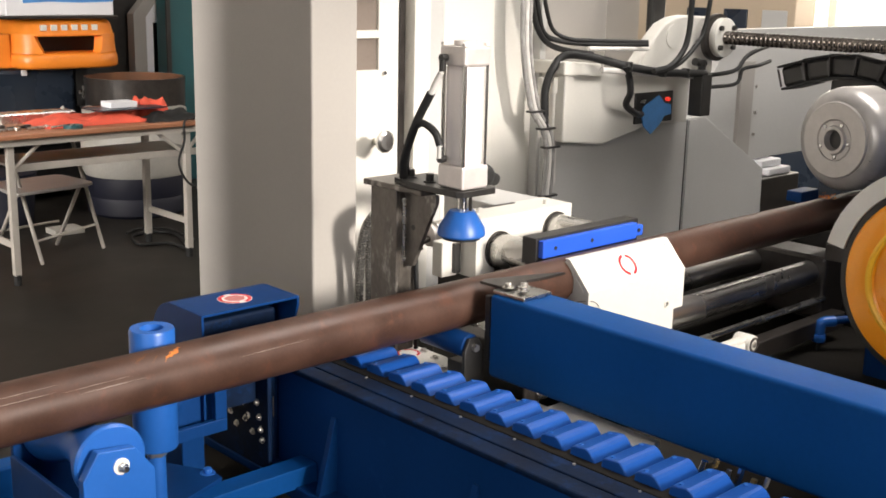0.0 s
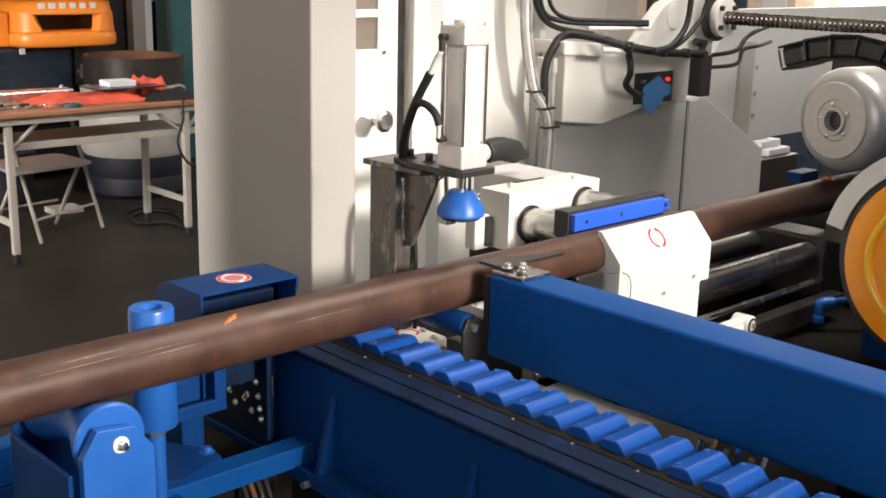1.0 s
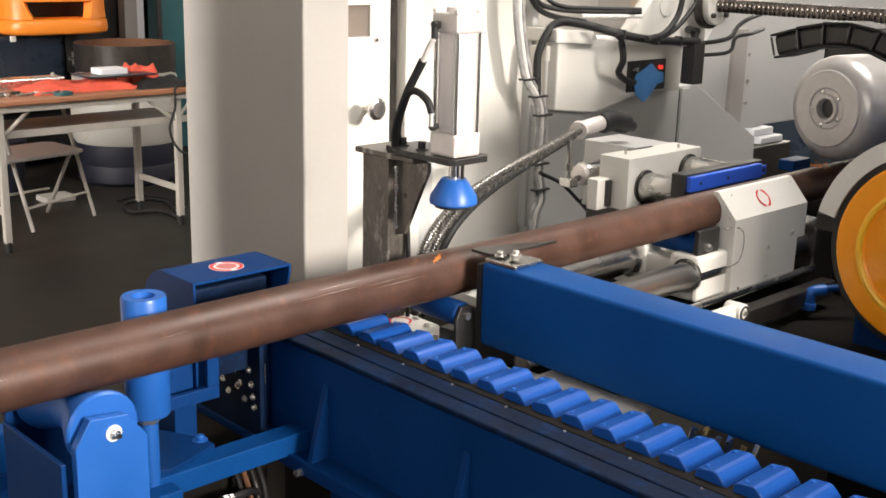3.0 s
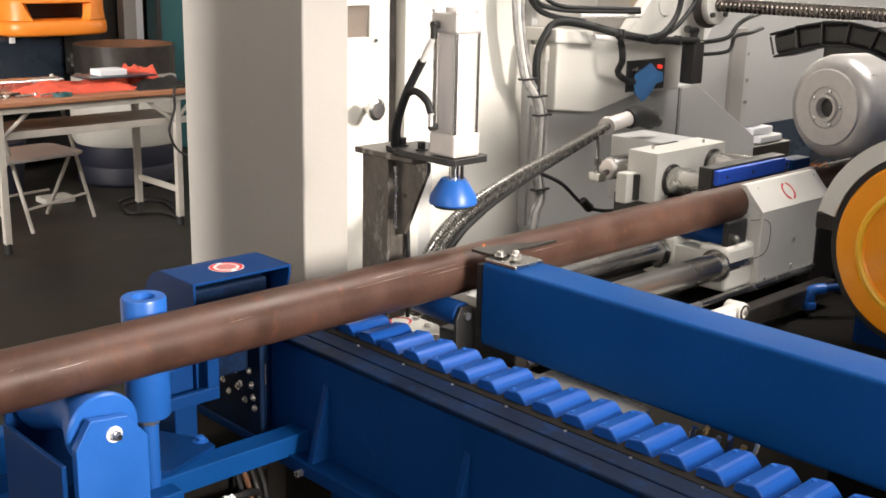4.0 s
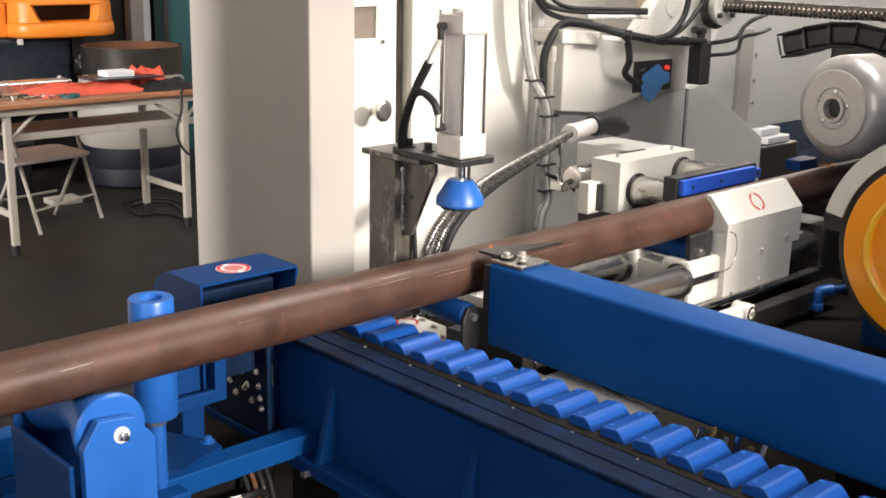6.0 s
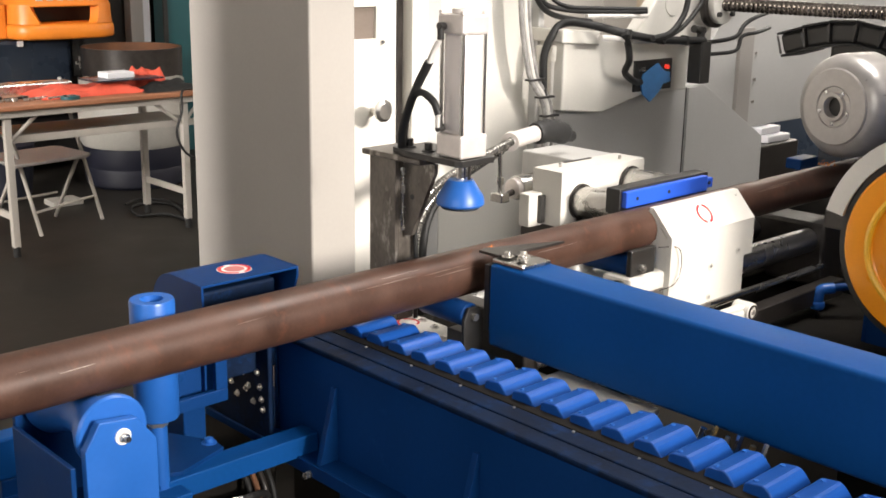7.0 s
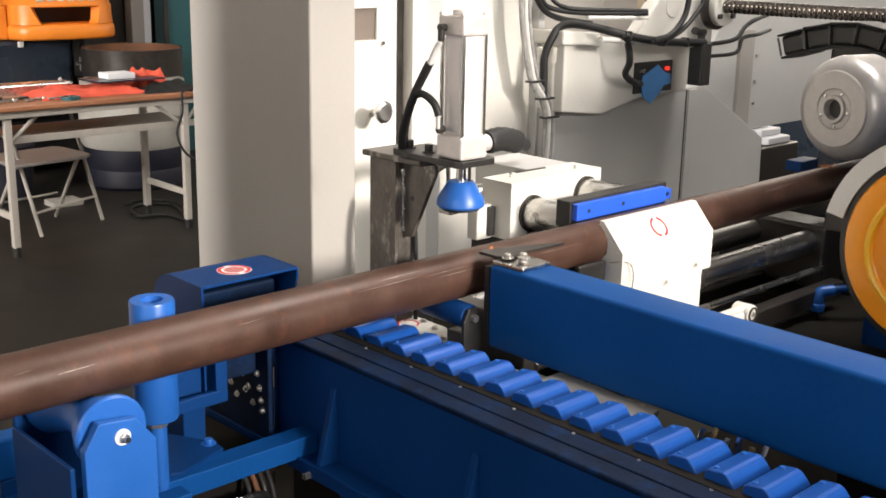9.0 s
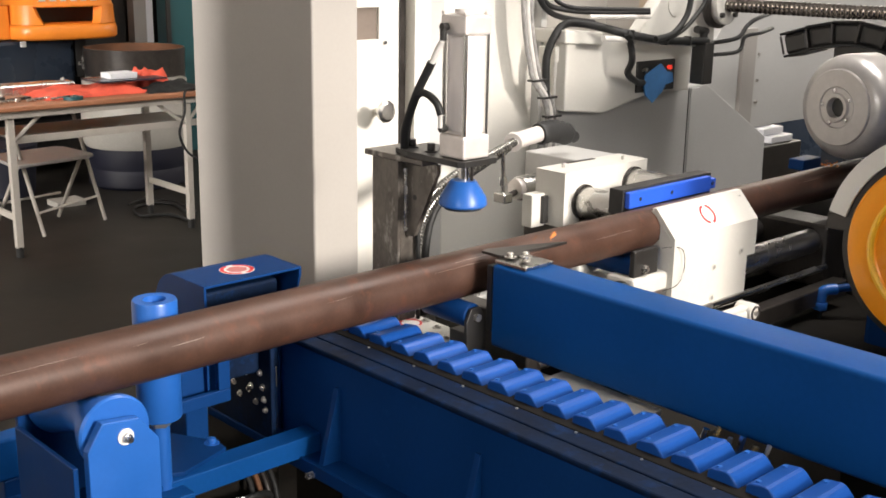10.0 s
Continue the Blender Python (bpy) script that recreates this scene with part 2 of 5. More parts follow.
def quad_ring(center, u, v, r0, r1, a0, a1, lift, seg=24):
    """A flat arc of a ring, in the plane of u and v."""
    bm = bmesh.new()
    u, v, c = Vector(u).normalized(), Vector(v).normalized(), Vector(center)
    n = u.cross(v).normalized() * lift
    rows = []
    for k in range(seg + 1):
        t = radians(a0 + (a1 - a0) * k / seg)
        d = u * math.cos(t) + v * math.sin(t)
        rows.append((bm.verts.new(c + d * r0 + n), bm.verts.new(c + d * r1 + n)))
    for p, q in zip(rows, rows[1:]):
        bm.faces.new((p[0], p[1], q[1], q[0]))
    return bm


def warning_sticker(center, u, v, ru, parent, white=True):
    """A round do-not-touch sticker: white disc, red ring in two arcs and a plain pale shape inside."""
    if white:
        part("sticker", quad_ring(center, u, v, 0.0005, ru, 0, 360, 0.0006), STICKER_WHITE, parent, "round white warning sticker")
    part("sticker_ring", join(quad_ring(center, u, v, ru * 0.74, ru * 0.95, 100, 255, 0.0011), quad_ring(center, u, v, ru * 0.74, ru * 0.95, 280, 435, 0.0011)), STICKER_RED, parent, "red broken ring printed on sticker")


# ================= room =================
structure("floor", box((-3.5, -5.2, -0.12), (8.7, 9.4, 0), 0), FLOOR, "dark worn concrete workshop floor", "floor")
# The hole in the ceiling is added for the overhead fill lamp.
structure("ceiling", join(*[box((x0, y0, 4.8), (x1, y1, 4.95), 0) for x0, x1, y0, y1 in ((-3.7, 8.9, -5.4, 0.2), (-3.7, 2.9, 0.2, 2.4), (4.9, 8.9, 0.2, 2.4), (-3.7, 8.9, 2.4, 9.6))]), CEIL, "grey sheet workshop ceiling with an opening added for fill light", "ceiling")
# Unseen wall, added to keep the west fill off the conveyor and stand.
structure("wall_light_block", box((-3.5, 3.20, 0), (1.12, 3.30, 4.8), 0), WALL, "plain unseen wall added to block the west fill light", "wall")
structure("wall_north", box((-3.7, 9.2, 0), (8.9, 9.4, 4.8), 0), WALL, "plain dim workshop wall", "wall")
# Both openings in the west wall are added for the fill lamps.
structure("wall_west", join(box((-3.7, -5.2, 0), (-3.5, -2.2, 4.8), 0), box((-3.7, 0.8, 0), (-3.5, 3.4, 4.8), 0), box((-3.7, -2.2, 0), (-3.5, 0.8, 1.6), 0), box((-3.7, -2.2, 3.2), (-3.5, 0.8, 4.8), 0), box((-3.7, 5.0, 0), (-3.5, 9.2, 4.8), 0), box((-3.7, 3.4, 0), (-3.5, 5.0, 1.4), 0), box((-3.7, 3.4, 3.4), (-3.5, 5.0, 4.8), 0)), WALL, "plain unseen workshop wall with two openings added for fill light", "wall")
structure("wall_south", join(box((-3.5, -5.2, 0), (0.55, -5.0, 4.8), 0), box((3.6, -5.2, 0), (8.7, -5.0, 4.8), 0), box((0.55, -5.2, 4.1), (3.6, -5.0, 4.8), 0), box((0.55, -5.2, 0), (3.6, -5.0, 2.55), 0)), WALL, "workshop wall with one high open window", "wall")
structure("wall_east", join(box((8.5, -5.0, 0), (8.7, 3.0, 4.8), 0), box((8.5, 6.2, 0), (8.7, 9.2, 4.8), 0), box((8.5, 3.0, 0), (8.7, 6.2, 1.0), 0), box((8.5, 3.0, 3.2), (8.7, 6.2, 4.8), 0)), WALL, "workshop wall with a wide bright window", "wall")
structure("ground", box((-60, -80, -0.14), (60, -5.2, -0.04), 0), FLOOR, "concrete yard outside the workshop", "ground")
structure("backdrop", box((10.5, 0.5, -1), (10.6, 9, 5), 0), GLASS_SKY, "bright daylight haze outside the window", "backdrop")
win = thing("window_1", (8.6, 4.6, 1.0), "wide window with pale frames and bright glare", "window", kind="structure")
for k, y in enumerate((3.03, 3.8, 4.12, 4.6, 5.35, 6.17)):
    part("window_frame", box((8.52, y - 0.035, 1.0), (8.6, y + 0.035, 3.2), 0.004), CREAM, win)
part("window_sill", box((8.35, 2.95, 0.96), (8.7, 6.25, 1.02), 0.004), CREAM, win)

# ================= pipe =================
PIPE_Y, PIPE_Z, PIPE_R = 1.910, 0.825, 0.0572
pipe = thing("steel_pipe", (0, PIPE_Y, PIPE_Z), "long round steel pipe with brown mill scale and orange rust marks", "pipe")
bm = turned([(-3.2, PIPE_R - 0.008), (-3.2, PIPE_R), (3.92, PIPE_R), (3.92, PIPE_R - 0.008)], (0, PIPE_Y, PIPE_Z), "x", 72, closed=True)
part("wall", bm, PIPE, pipe)


def rust_mark(x, around, length, wide, seed, wander=0.05, slope=0.35):
    """A smear of rust that lies on the pipe's skin."""
    rnd = random.Random(seed)
    b = bmesh.new()
    n = 9
    rows = []
    for i in range(n + 1):
        u = i / n
        half = wide * math.sin(math.pi * min(max(u, 0.04), 0.96)) * rnd.uniform(0.45, 1.1)
        mid = around + rnd.uniform(-wander, wander) + (u - 0.5) * slope
        row = []
        for s in (-1, 0, 1):
            t = mid + s * half / PIPE_R
            row.append(b.verts.new((x + (u - 0.5) * length, PIPE_Y - (PIPE_R + 0.0004) * math.cos(t), PIPE_Z + (PIPE_R + 0.0004) * math.sin(t))))
        rows.append(row)
    for p, q in zip(rows, rows[1:]):
        for s in range(2):
            b.faces.new((p[s], p[s + 1], q[s + 1], q[s]))
    return b


part("rust_mark", join(rust_mark(1.070, 1.18, 0.034, 0.007, 1), rust_mark(1.052, 1.05, 0.026, 0.003, 4)), RUST, pipe, "orange flame-cut rust smear")
part("rust_mark", join(rust_mark(1.00, 1.22, 0.040, 0.003, 2), rust_mark(1.025, 1.08, 0.022, 0.002, 3)), VAT_RUST, pipe, "dull brown rust smear")
# Scratches on the lit side, pale so that they also paint its highlight.
rnd = random.Random(11)
for k in range(11):
    x0, long, turn = rnd.uniform(-0.6, 2.4), rnd.uniform(0.03, 0.22), rnd.uniform(0.35, 0.95)
    part("scratch", rust_mark(x0, turn, long, rnd.uniform(0.0004, 0.0009), 40 + k, 0.004, 0.04), SCRATCH_GLINT, pipe, "thin scratch with a painted glint along the pipe")

# ================= infeed roller stand =================
stand = thing("infeed_roller_stand", (0.92, 1.9, 0), "blue infeed stand with grooved support roller and upright guide roller", "roller stand")
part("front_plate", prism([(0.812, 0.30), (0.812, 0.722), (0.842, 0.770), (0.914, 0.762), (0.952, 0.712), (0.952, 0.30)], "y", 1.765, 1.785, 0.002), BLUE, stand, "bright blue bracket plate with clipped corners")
# Back, side and foot take a darker blue that includes their shade.
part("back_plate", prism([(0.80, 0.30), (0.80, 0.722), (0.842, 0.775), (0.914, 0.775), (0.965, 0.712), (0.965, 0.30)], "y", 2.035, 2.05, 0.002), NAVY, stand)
roller = part("support_roller", turned([(1.797, 0.010), (1.797, 0.066), (1.802, 0.070), (1.812, 0.070), (1.885, 0.040), (1.935, 0.040), (2.010, 0.070), (2.022, 0.070), (2.026, 0.066), (2.026, 0.010)], (0.883, 0, 0.731), "y", 48), BLUE, stand, "blue grooved pipe roller")
part("washer", rod((0.885, 1.765, 0.734), (0.885, 1.762, 0.734), 0.0155, seg=28), ZINC, stand, "bright zinc washer")
part("axle_bolt", join(rod((0.885, 1.762, 0.734), (0.885, 1.752, 0.734), 0.0095, seg=6, w=0.001), rod((0.885, 1.752, 0.734), (0.885, 1.744, 0.734), 0.006, seg=16)), STEEL, stand, "zinc nut and bolt end")
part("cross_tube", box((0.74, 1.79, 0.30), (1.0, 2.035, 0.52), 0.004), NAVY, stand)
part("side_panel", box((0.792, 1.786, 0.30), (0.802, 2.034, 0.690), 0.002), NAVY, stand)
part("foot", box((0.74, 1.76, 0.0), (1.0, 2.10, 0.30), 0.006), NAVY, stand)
gx, gy = 1.092, 2.016
part("guide_roller", turned([(0.632, 0.018), (0.632, 0.044), (0.636, 0.046), (0.886, 0.046), (0.891, 0.044), (0.891, 0.024), (0.868, 0.024), (0.868, 0.010)], (gx, gy, 0), "z", 40), BLUE, stand, "upright blue guide roller with a hollow top")
part("lock_nut", rod((gx, gy, 0.612), (gx, gy, 0.630), 0.022, seg=6, w=0.002), BOLT, stand, "zinc nut")
part("post", rod((gx, gy, 0.44), (gx, gy, 0.614), 0.019, seg=24), BLUE, stand)
part("post_collar", rod((gx, gy, 0.445), (gx, gy, 0.470), 0.026, seg=24, w=0.003), BLUE, stand)
part("arm_gusset", prism([(1.09, 2.03), (1.142, 2.010), (1.275, 2.058), (1.277, 2.10), (1.225, 2.20), (1.15, 2.28), (1.09, 2.20)], "z", 0.482, 0.492, 0.001), NAVY, stand, "dark blue gusset plate")
part("gusset_bolt", hexhead((1.262, 2.098, 0.492), (0, 0, 1), 0.010, 0.012), BLUE, stand)
part("gusset_bolt", hexhead((1.175, 2.225, 0.492), (0, 0, 1), 0.008, 0.010), BLUE, stand)
part("lower_arm", box((0.955, 2.000, 0.432), (1.498, 2.062, 0.482), 0.003), BEAM, stand, "blue square arm")
part("arm_block", box((0.955, 1.95, 0.36), (1.13, 2.000, 0.470), 0.004), BEAM, stand)
part("rear_arm", box((0.955, 2.20, 0.47), (1.17, 2.24, 0.515), 0.003), NAVY, stand)
part("low_tray", box((1.0, 1.80, 0.10), (1.42, 1.99, 0.25), 0.002), NEAR_BLACK, stand, "near-black low tray")
for k in range(4):
    x = 1.325 + 0.020 * k
    part("hose", tube([(x - 0.02, 2.00, 0.22), (x - 0.004, 2.01, 0.30), (x, 2.03, 0.37), (x + 0.004, 2.08, 0.43)], 0.007, 8, 8), (RUBBER, VAT_RUST, DARK, RUBBER)[k], stand)
for k, (x, z) in enumerate(((1.150, 0.400), (1.182, 0.396), (1.214, 0.394), (1.246, 0.391))):
    part("hose_union", rod((x, 1.985, z), (x + 0.026, 1.985, z - 0.003), 0.011 if k % 2 else 0.008, seg=6 if k % 2 else 14), (BRASS, BOLT)[k % 2], stand, "shiny brass hose union")
part("hose", tube([(1.27, 1.985, 0.388), (1.31, 1.99, 0.385), (1.36, 2.02, 0.36), (1.40, 2.06, 0.30)], 0.009, 10, 8), RUBBER, stand)
part("floor_rail", box((0.55, 2.40, 0.40), (0.99, 2.46, 0.50), 0.006), BEAM, stand, "blue frame rail")
part("rail_leg", box((0.90, 2.40, 0.0), (0.96, 2.46, 0.40), 0.004), NAVY, stand)
part("rail_bridge", box((0.90, 2.10, 0.30), (0.96, 2.40, 0.36), 0.004), NAVY, stand)
for k in range(3):
    part("hose", tube([(0.60, 2.38 - 0.03 * k, 0.33 - 0.04 * k), (0.75, 2.36 - 0.03 * k, 0.31 - 0.03 * k), (0.90, 2.33 - 0.03 * k, 0.34 - 0.04 * k), (1.02, 2.25, 0.30)], 0.010, 8, 8), (RUBBER, DARK, RUBBER)[k], stand)

# ================= chain drive guard =================
guard = thing("chain_guard", (1.39, 2.2, 0), "dark blue chain guard with a round back and a warning sticker", "machine guard")
X0, X1 = 1.262, 1.520
arc = [(2.235 + 0.09 * math.sin(a), 0.772 + 0.09 * math.cos(a)) for a in [radians(k * 10) for k in range(10)]]
part("end_cheek", prism([(2.105, 0.60), (2.105, 0.862)] + arc + [(2.325, 0.60)], "x", X0, X0 + 0.006, 0.001), NAVY, guard)
shell = [(2.105, 0.862)] + arc + [(2.325, 0.60), (2.317, 0.60)] + [(2.235 + 0.084 * math.sin(a), 0.772 + 0.084 * math.cos(a)) for a in [radians(k * 10) for k in range(9, -1, -1)]] + [(2.105, 0.856)]
part("hood", prism(shell, "x", X0 + 0.006, X1, 0.0008), NAVY, guard)
part("end_cheek", prism([(2.19, 0.60), (2.105, 0.84), (2.105, 0.862)] + arc + [(2.325, 0.60)], "x", X1, X1 + 0.006, 0.001), NAVY, guard)
# Housing coloured blue-black for the shade inside the hood.
part("inner_housing", box((1.30, 2.165, 0.60), (1.50, 2.30, 0.825), 0.006), SHADED_GREASE, guard)
part("side_bracket", join(box((1.13, 2.070, 0.595), (1.30, 2.085, 0.625), 0.002), box((1.27, 2.070, 0.625), (1.30, 2.085, 0.71), 0.002), box((1.13, 2.070, 0.70), (1.30, 2.085, 0.73), 0.002)), NAVY, guard)
part("bracket_back", box((1.13, 2.12, 0.60), (1.30, 2.13, 0.73), 0.002), NAVY, guard)
part("bracket_bolt", hexhead((1.20, 2.12, 0.665), (0, -1, 0), 0.012, 0.014), NAVY, guard)
part("leg", box((1.27, 2.22, 0), (1.33, 2.30, 0.60), 0.004), NAVY, guard)
part("sump_pan", box((1.10, 2.075, 0.0), (1.43, 2.42, 0.425), 0.004), NEAR_BLACK, guard, "near-black pan")
warning_sticker((1.394, 2.176, 0.8622), (1, 0, 0), (0, 1, 0), 0.041, guard)
part("sticker_shape", quad_ring((1.394, 2.176, 0.8622), (1, 0, 0), (0, 1, 0), 0.0003, 0.025, 0, 360, 0.0013, 7), FADED_RED, guard, "faded red printed shape")
drive = thing("chain_drive_box", (1.42, 2.2, 0.43), "dark blue chain drive box with rows of shiny screws", "drive box")
# Plate colour includes the shade under the pipe.
part("bearing_plate", box((1.440, 2.115, 0.437), (1.452, 2.42, 0.690), 0.003), SHADED_GREASE, drive)
part("top_cover", box((1.452, 2.18, 0.437), (1.50, 2.42, 0.680), 0.003), NAVY, drive)
for y, z in ((2.30, 0.60), (2.285, 0.575), (2.22, 0.585), (2.20, 0.555), (2.15, 0.565), (2.145, 0.535), (2.14, 0.51), (2.25, 0.52), (2.33, 0.55), (2.36, 0.64), (2.19, 0.64), (2.26, 0.65), (2.16, 0.60), (2.24, 0.61), (2.31, 0.63), (2.18, 0.52), (2.21, 0.545), (2.275, 0.545), (2.235, 0.635), (2.17, 0.665)):
    part("plate_bolt", hexhead((1.440, y, z), (-1, 0, 0.1), 0.005, 0.007), BOLT, drive, "small shiny screw")

# ================= slat conveyor =================
conv = thing("slat_conveyor", (1.6, 1.0, 0), "dark blue cross conveyor beam carrying a chain of blue slats", "conveyor")
part("web", box((1.500, -1.2, 0.43), (1.512, 2.16, 0.688), 0.002), NAVY, conv)
# Flange and rail colours hold both grease and missing light.
part("top_flange", box((1.496, -1.2, 0.676), (1.545, 2.165, 0.690), 0.005), SHADED_GREASE, conv, "greasy top flange darkened for shade")
part("bottom_flange", box((1.440, -1.2, 0.424), (1.76, 2.40, 0.436), 0.002), NAVY, conv)
part("end_plate", box((1.498, 2.165, 0.42), (1.745, 2.177, 0.69), 0.002), NAVY, conv)
part("far_web", box((1.744, -1.2, 0.43), (1.754, 2.16, 0.672), 0.002), NAVY, conv)
part("guide_rail", box((1.545, -1.2, 0.664), (1.595, 2.16, 0.6915), 0.003), SHADED_GREASE, conv, "greasy chain guide rail darkened for shade")
part("guide_rail", box((1.739, -1.2, 0.640), (1.744, 2.16, 0.684), 0.001), BLACK, conv)
# Chain bed is near black below the slats.
part("chain_bed", box((1.595, -1.2, 0.62), (1.738, 2.16, 0.6925), 0.003), NEAR_BLACK, conv)
part("flange_lip", box((1.436, -1.2, 0.405), (1.444, 2.40, 0.438), 0.002), NAVY, conv)
for y in (1.95, 1.30, 0.65):
    part("lip_bolt", rod((1.436, y, 0.412), (1.420, y, 0.412), 0.009, seg=6), BOLT, conv)
part("lower_web", box((1.56, -1.2, 0.12), (1.70, 2.0, 0.424), 0.004), NAVY, conv)
for y in (1.934, 1.473, 1.012, 0.551, 0.09):
    part("gusset", prism([(1.500, 0.436), (1.500, 0.615), (1.494, 0.615), (1.448, 0.436)], "y", y - 0.008, y + 0.008, 0.001), NAVY, conv)
for y in (1.7, 0.3, -1.0):
    part("leg", box((1.55, y - 0.06, 0), (1.71, y + 0.06, 0.13), 0.004), NAVY, conv)
for i in range(0, 26, 2):
    part("rail_screw", rod((1.588, 1.93 - 0.0787 * i, 0.691), (1.588, 1.93 - 0.0787 * i, 0.6935), 0.003, seg=10), BOLT, conv)
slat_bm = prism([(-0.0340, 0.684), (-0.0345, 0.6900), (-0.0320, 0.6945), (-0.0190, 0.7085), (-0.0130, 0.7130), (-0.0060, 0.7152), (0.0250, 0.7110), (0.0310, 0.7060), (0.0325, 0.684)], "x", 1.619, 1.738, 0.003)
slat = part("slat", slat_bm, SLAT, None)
slat.parent = conv
SLAT_Y0, PITCH = 1.936, 0.0787
screw_me = None
for i in range(-2, 24):
    y = SLAT_Y0 - i * PITCH
    ob = slat if i == -2 else new("slat", slat.data)
    ob.parent = conv
    ob.location = (-1.6, y - 1.0, 0)
    for x in (1.634, 1.722):
        if screw_me is None:
            s = part("slat_screw", rod((0, 0.014, 0.7100), (0, 0.014, 0.7148), 0.0048, seg=10), BLUE, None)
            screw_me = s.data
        else:
            s = new("slat_screw", screw_me)
        s.parent = ob
        s.location = (x, 0.002, 0)

# ================= loading arm =================
arm = thing("loading_arm", (1.915, 0.4, 0), "long dark blue box-section loading arm with a black stop plate", "machine arm")
part("beam", smooth(bevel(box((1.855, -1.2, 0.670), (1.975, 1.800, 0.874), 0), 0.011, 4), 50), BEAM, arm)
part("stop_plate", box((1.859, 1.801, 0.705), (1.968, 1.818, 0.868), 0.002), BLACK, arm, "black end stop plate")
part("top_plate", box((1.866, 1.700, 0.8745), (1.962, 1.800, 0.884), 0.002), STEEL, arm, "bare steel clamp plate")
part("stop_finger", prism([(1.878, 1.856), (1.90, 1.862), (1.97, 1.838), (2.09, 1.792), (2.105, 1.782), (2.02, 1.782), (1.955, 1.790), (1.93, 1.760), (1.88, 1.795)], "z", 0.8845, 0.8915, 0.001), DARK, arm, "pointed dark steel finger")
for x, y in ((1.893, 1.775), (1.925, 1.755), (1.90, 1.735)):
    part("cap_screw", hexhead((x, y, 0.8895), (0, 0, 1), 0.0085, 0.011), BOLT, arm, "zinc cap screw")
part("support_leg", box((1.865, 0.1, 0), (1.965, 0.25, 0.67), 0.004), NAVY, arm)

# ================= under the pipe between conveyor and arm =================
bed = thing("lower_machine_bed", (2.0, 1.9, 0), "cream machine bed with a flat ledge and warning sticker", "machine bed")
part("ledge", prism([(1.757, 1.93), (1.852, 1.895), (1.90, 1.99), (1.90, 2.45), (1.757, 2.45)], "z", 0.640, 0.660, 0.002), CREAM, bed)
part("side_plate", box((1.778, 1.33, 0.30), (1.79, 1.60, 0.647), 0.002), DARK, bed)
part("small_block", box((1.80, 1.66, 0.60), (1.85, 1.74, 0.645), 0.004), CREAM, bed)
part("dark_shelf", box((1.765, 1.60, 0.50), (1.853, 1.88, 0.60), 0.003), NEAR_BLACK, bed)
part("front_ledge", prism([(1.775, 1.300), (1.885, 1.312), (1.895, 1.60), (1.775, 1.60)], "z", 0.640, 0.655, 0.003), CREAM, bed)
# Bed body and apron near black, ledge and rail cream.
part("body", box((1.78, 2.0, 0.0), (3.60, 2.50, 0.52), 0.006), NEAR_BLACK, bed, "near-black lower bed")
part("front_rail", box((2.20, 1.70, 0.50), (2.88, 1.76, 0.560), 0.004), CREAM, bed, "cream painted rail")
# The cream rail goes on in a much darker colour from here.
part("rear_rail", box((2.88, 1.705, 0.50), (3.44, 1.755, 0.556), 0.004), DARK, bed, "dark rear length of the rail")
part("chip_apron", box((1.99, 1.42, 0.0), (2.96, 1.70, 0.46), 0.002), NEAR_BLACK, bed, "near-black chip apron")
part("end_block", box((1.99, 1.80, 0.52), (2.05, 2.14, 0.700), 0.006), DARK, bed, "dark rod block")
part("ledge_block", box((1.79, 1.835, 0.60), (1.862, 1.893, 0.652), 0.004), CREAM, bed)
part("ledge_support", box((1.78, 1.91, 0.50), (1.89, 2.44, 0.640), 0.004), CREAM, bed)
part("edge_tab", box((1.80, 1.61, 0.60), (1.87, 1.645, 0.645), 0.004), CREAM, bed)
part("valve_block", box((1.80, 1.545, 0.58), (1.90, 1.60, 0.628), 0.004), BEAM, bed, "small blue valve block")
for k, y in enumerate((1.535, 1.52, 1.505)):
    part("union", rod((1.90, y, 0.60), (1.90 + 0.01 * k, y, 0.665), 0.006, seg=8), CHROME, bed, "shiny hose union")
part("rod_block", box((3.45, 1.795, 0.50), (3.60, 2.20, 0.715), 0.012), DARK, bed, "dark block that holds the guide rods")
for x, y in ((1.835, 1.93), (1.87, 2.00), (1.885, 2.06)):
    part("cap_screw", hexhead((x, y, 0.660), (0, 0, 1), 0.007, 0.006), BOLT, bed)
part("guide_rod", rod((2.02, 1.858, 0.655), (3.46, 1.858, 0.655), 0.041, seg=40), ROD, bed, "polished guide rod")
part("guide_rod", rod((2.02, 2.075, 0.655), (3.46, 2.075, 0.655), 0.041, seg=40), ROD, bed, "polished guide rod")
part("tie_bar", rod((2.03, 1.80, 0.575), (3.46, 1.80, 0.575), 0.012, seg=16), STEEL, bed)
warning_sticker((1.842, 2.070, 0.6602), (1, 0, 0), (0, 1, 0), 0.032, bed)
# Near-black filler added under the conveyor edge.
sump = thing("dark_sump", (1.80, 0.5, 0), "near-black sump under the conveyor edge with loose hoses", "sump")
part("tray", box((1.765, -1.2, 0.0), (2.60, 1.29, 0.22), 0.01), NEAR_BLACK, sump)
part("pipe_rail", rod((1.83, -1.0, 0.40), (1.83, 1.28, 0.40), 0.03, seg=16), NEAR_BLACK, sump)
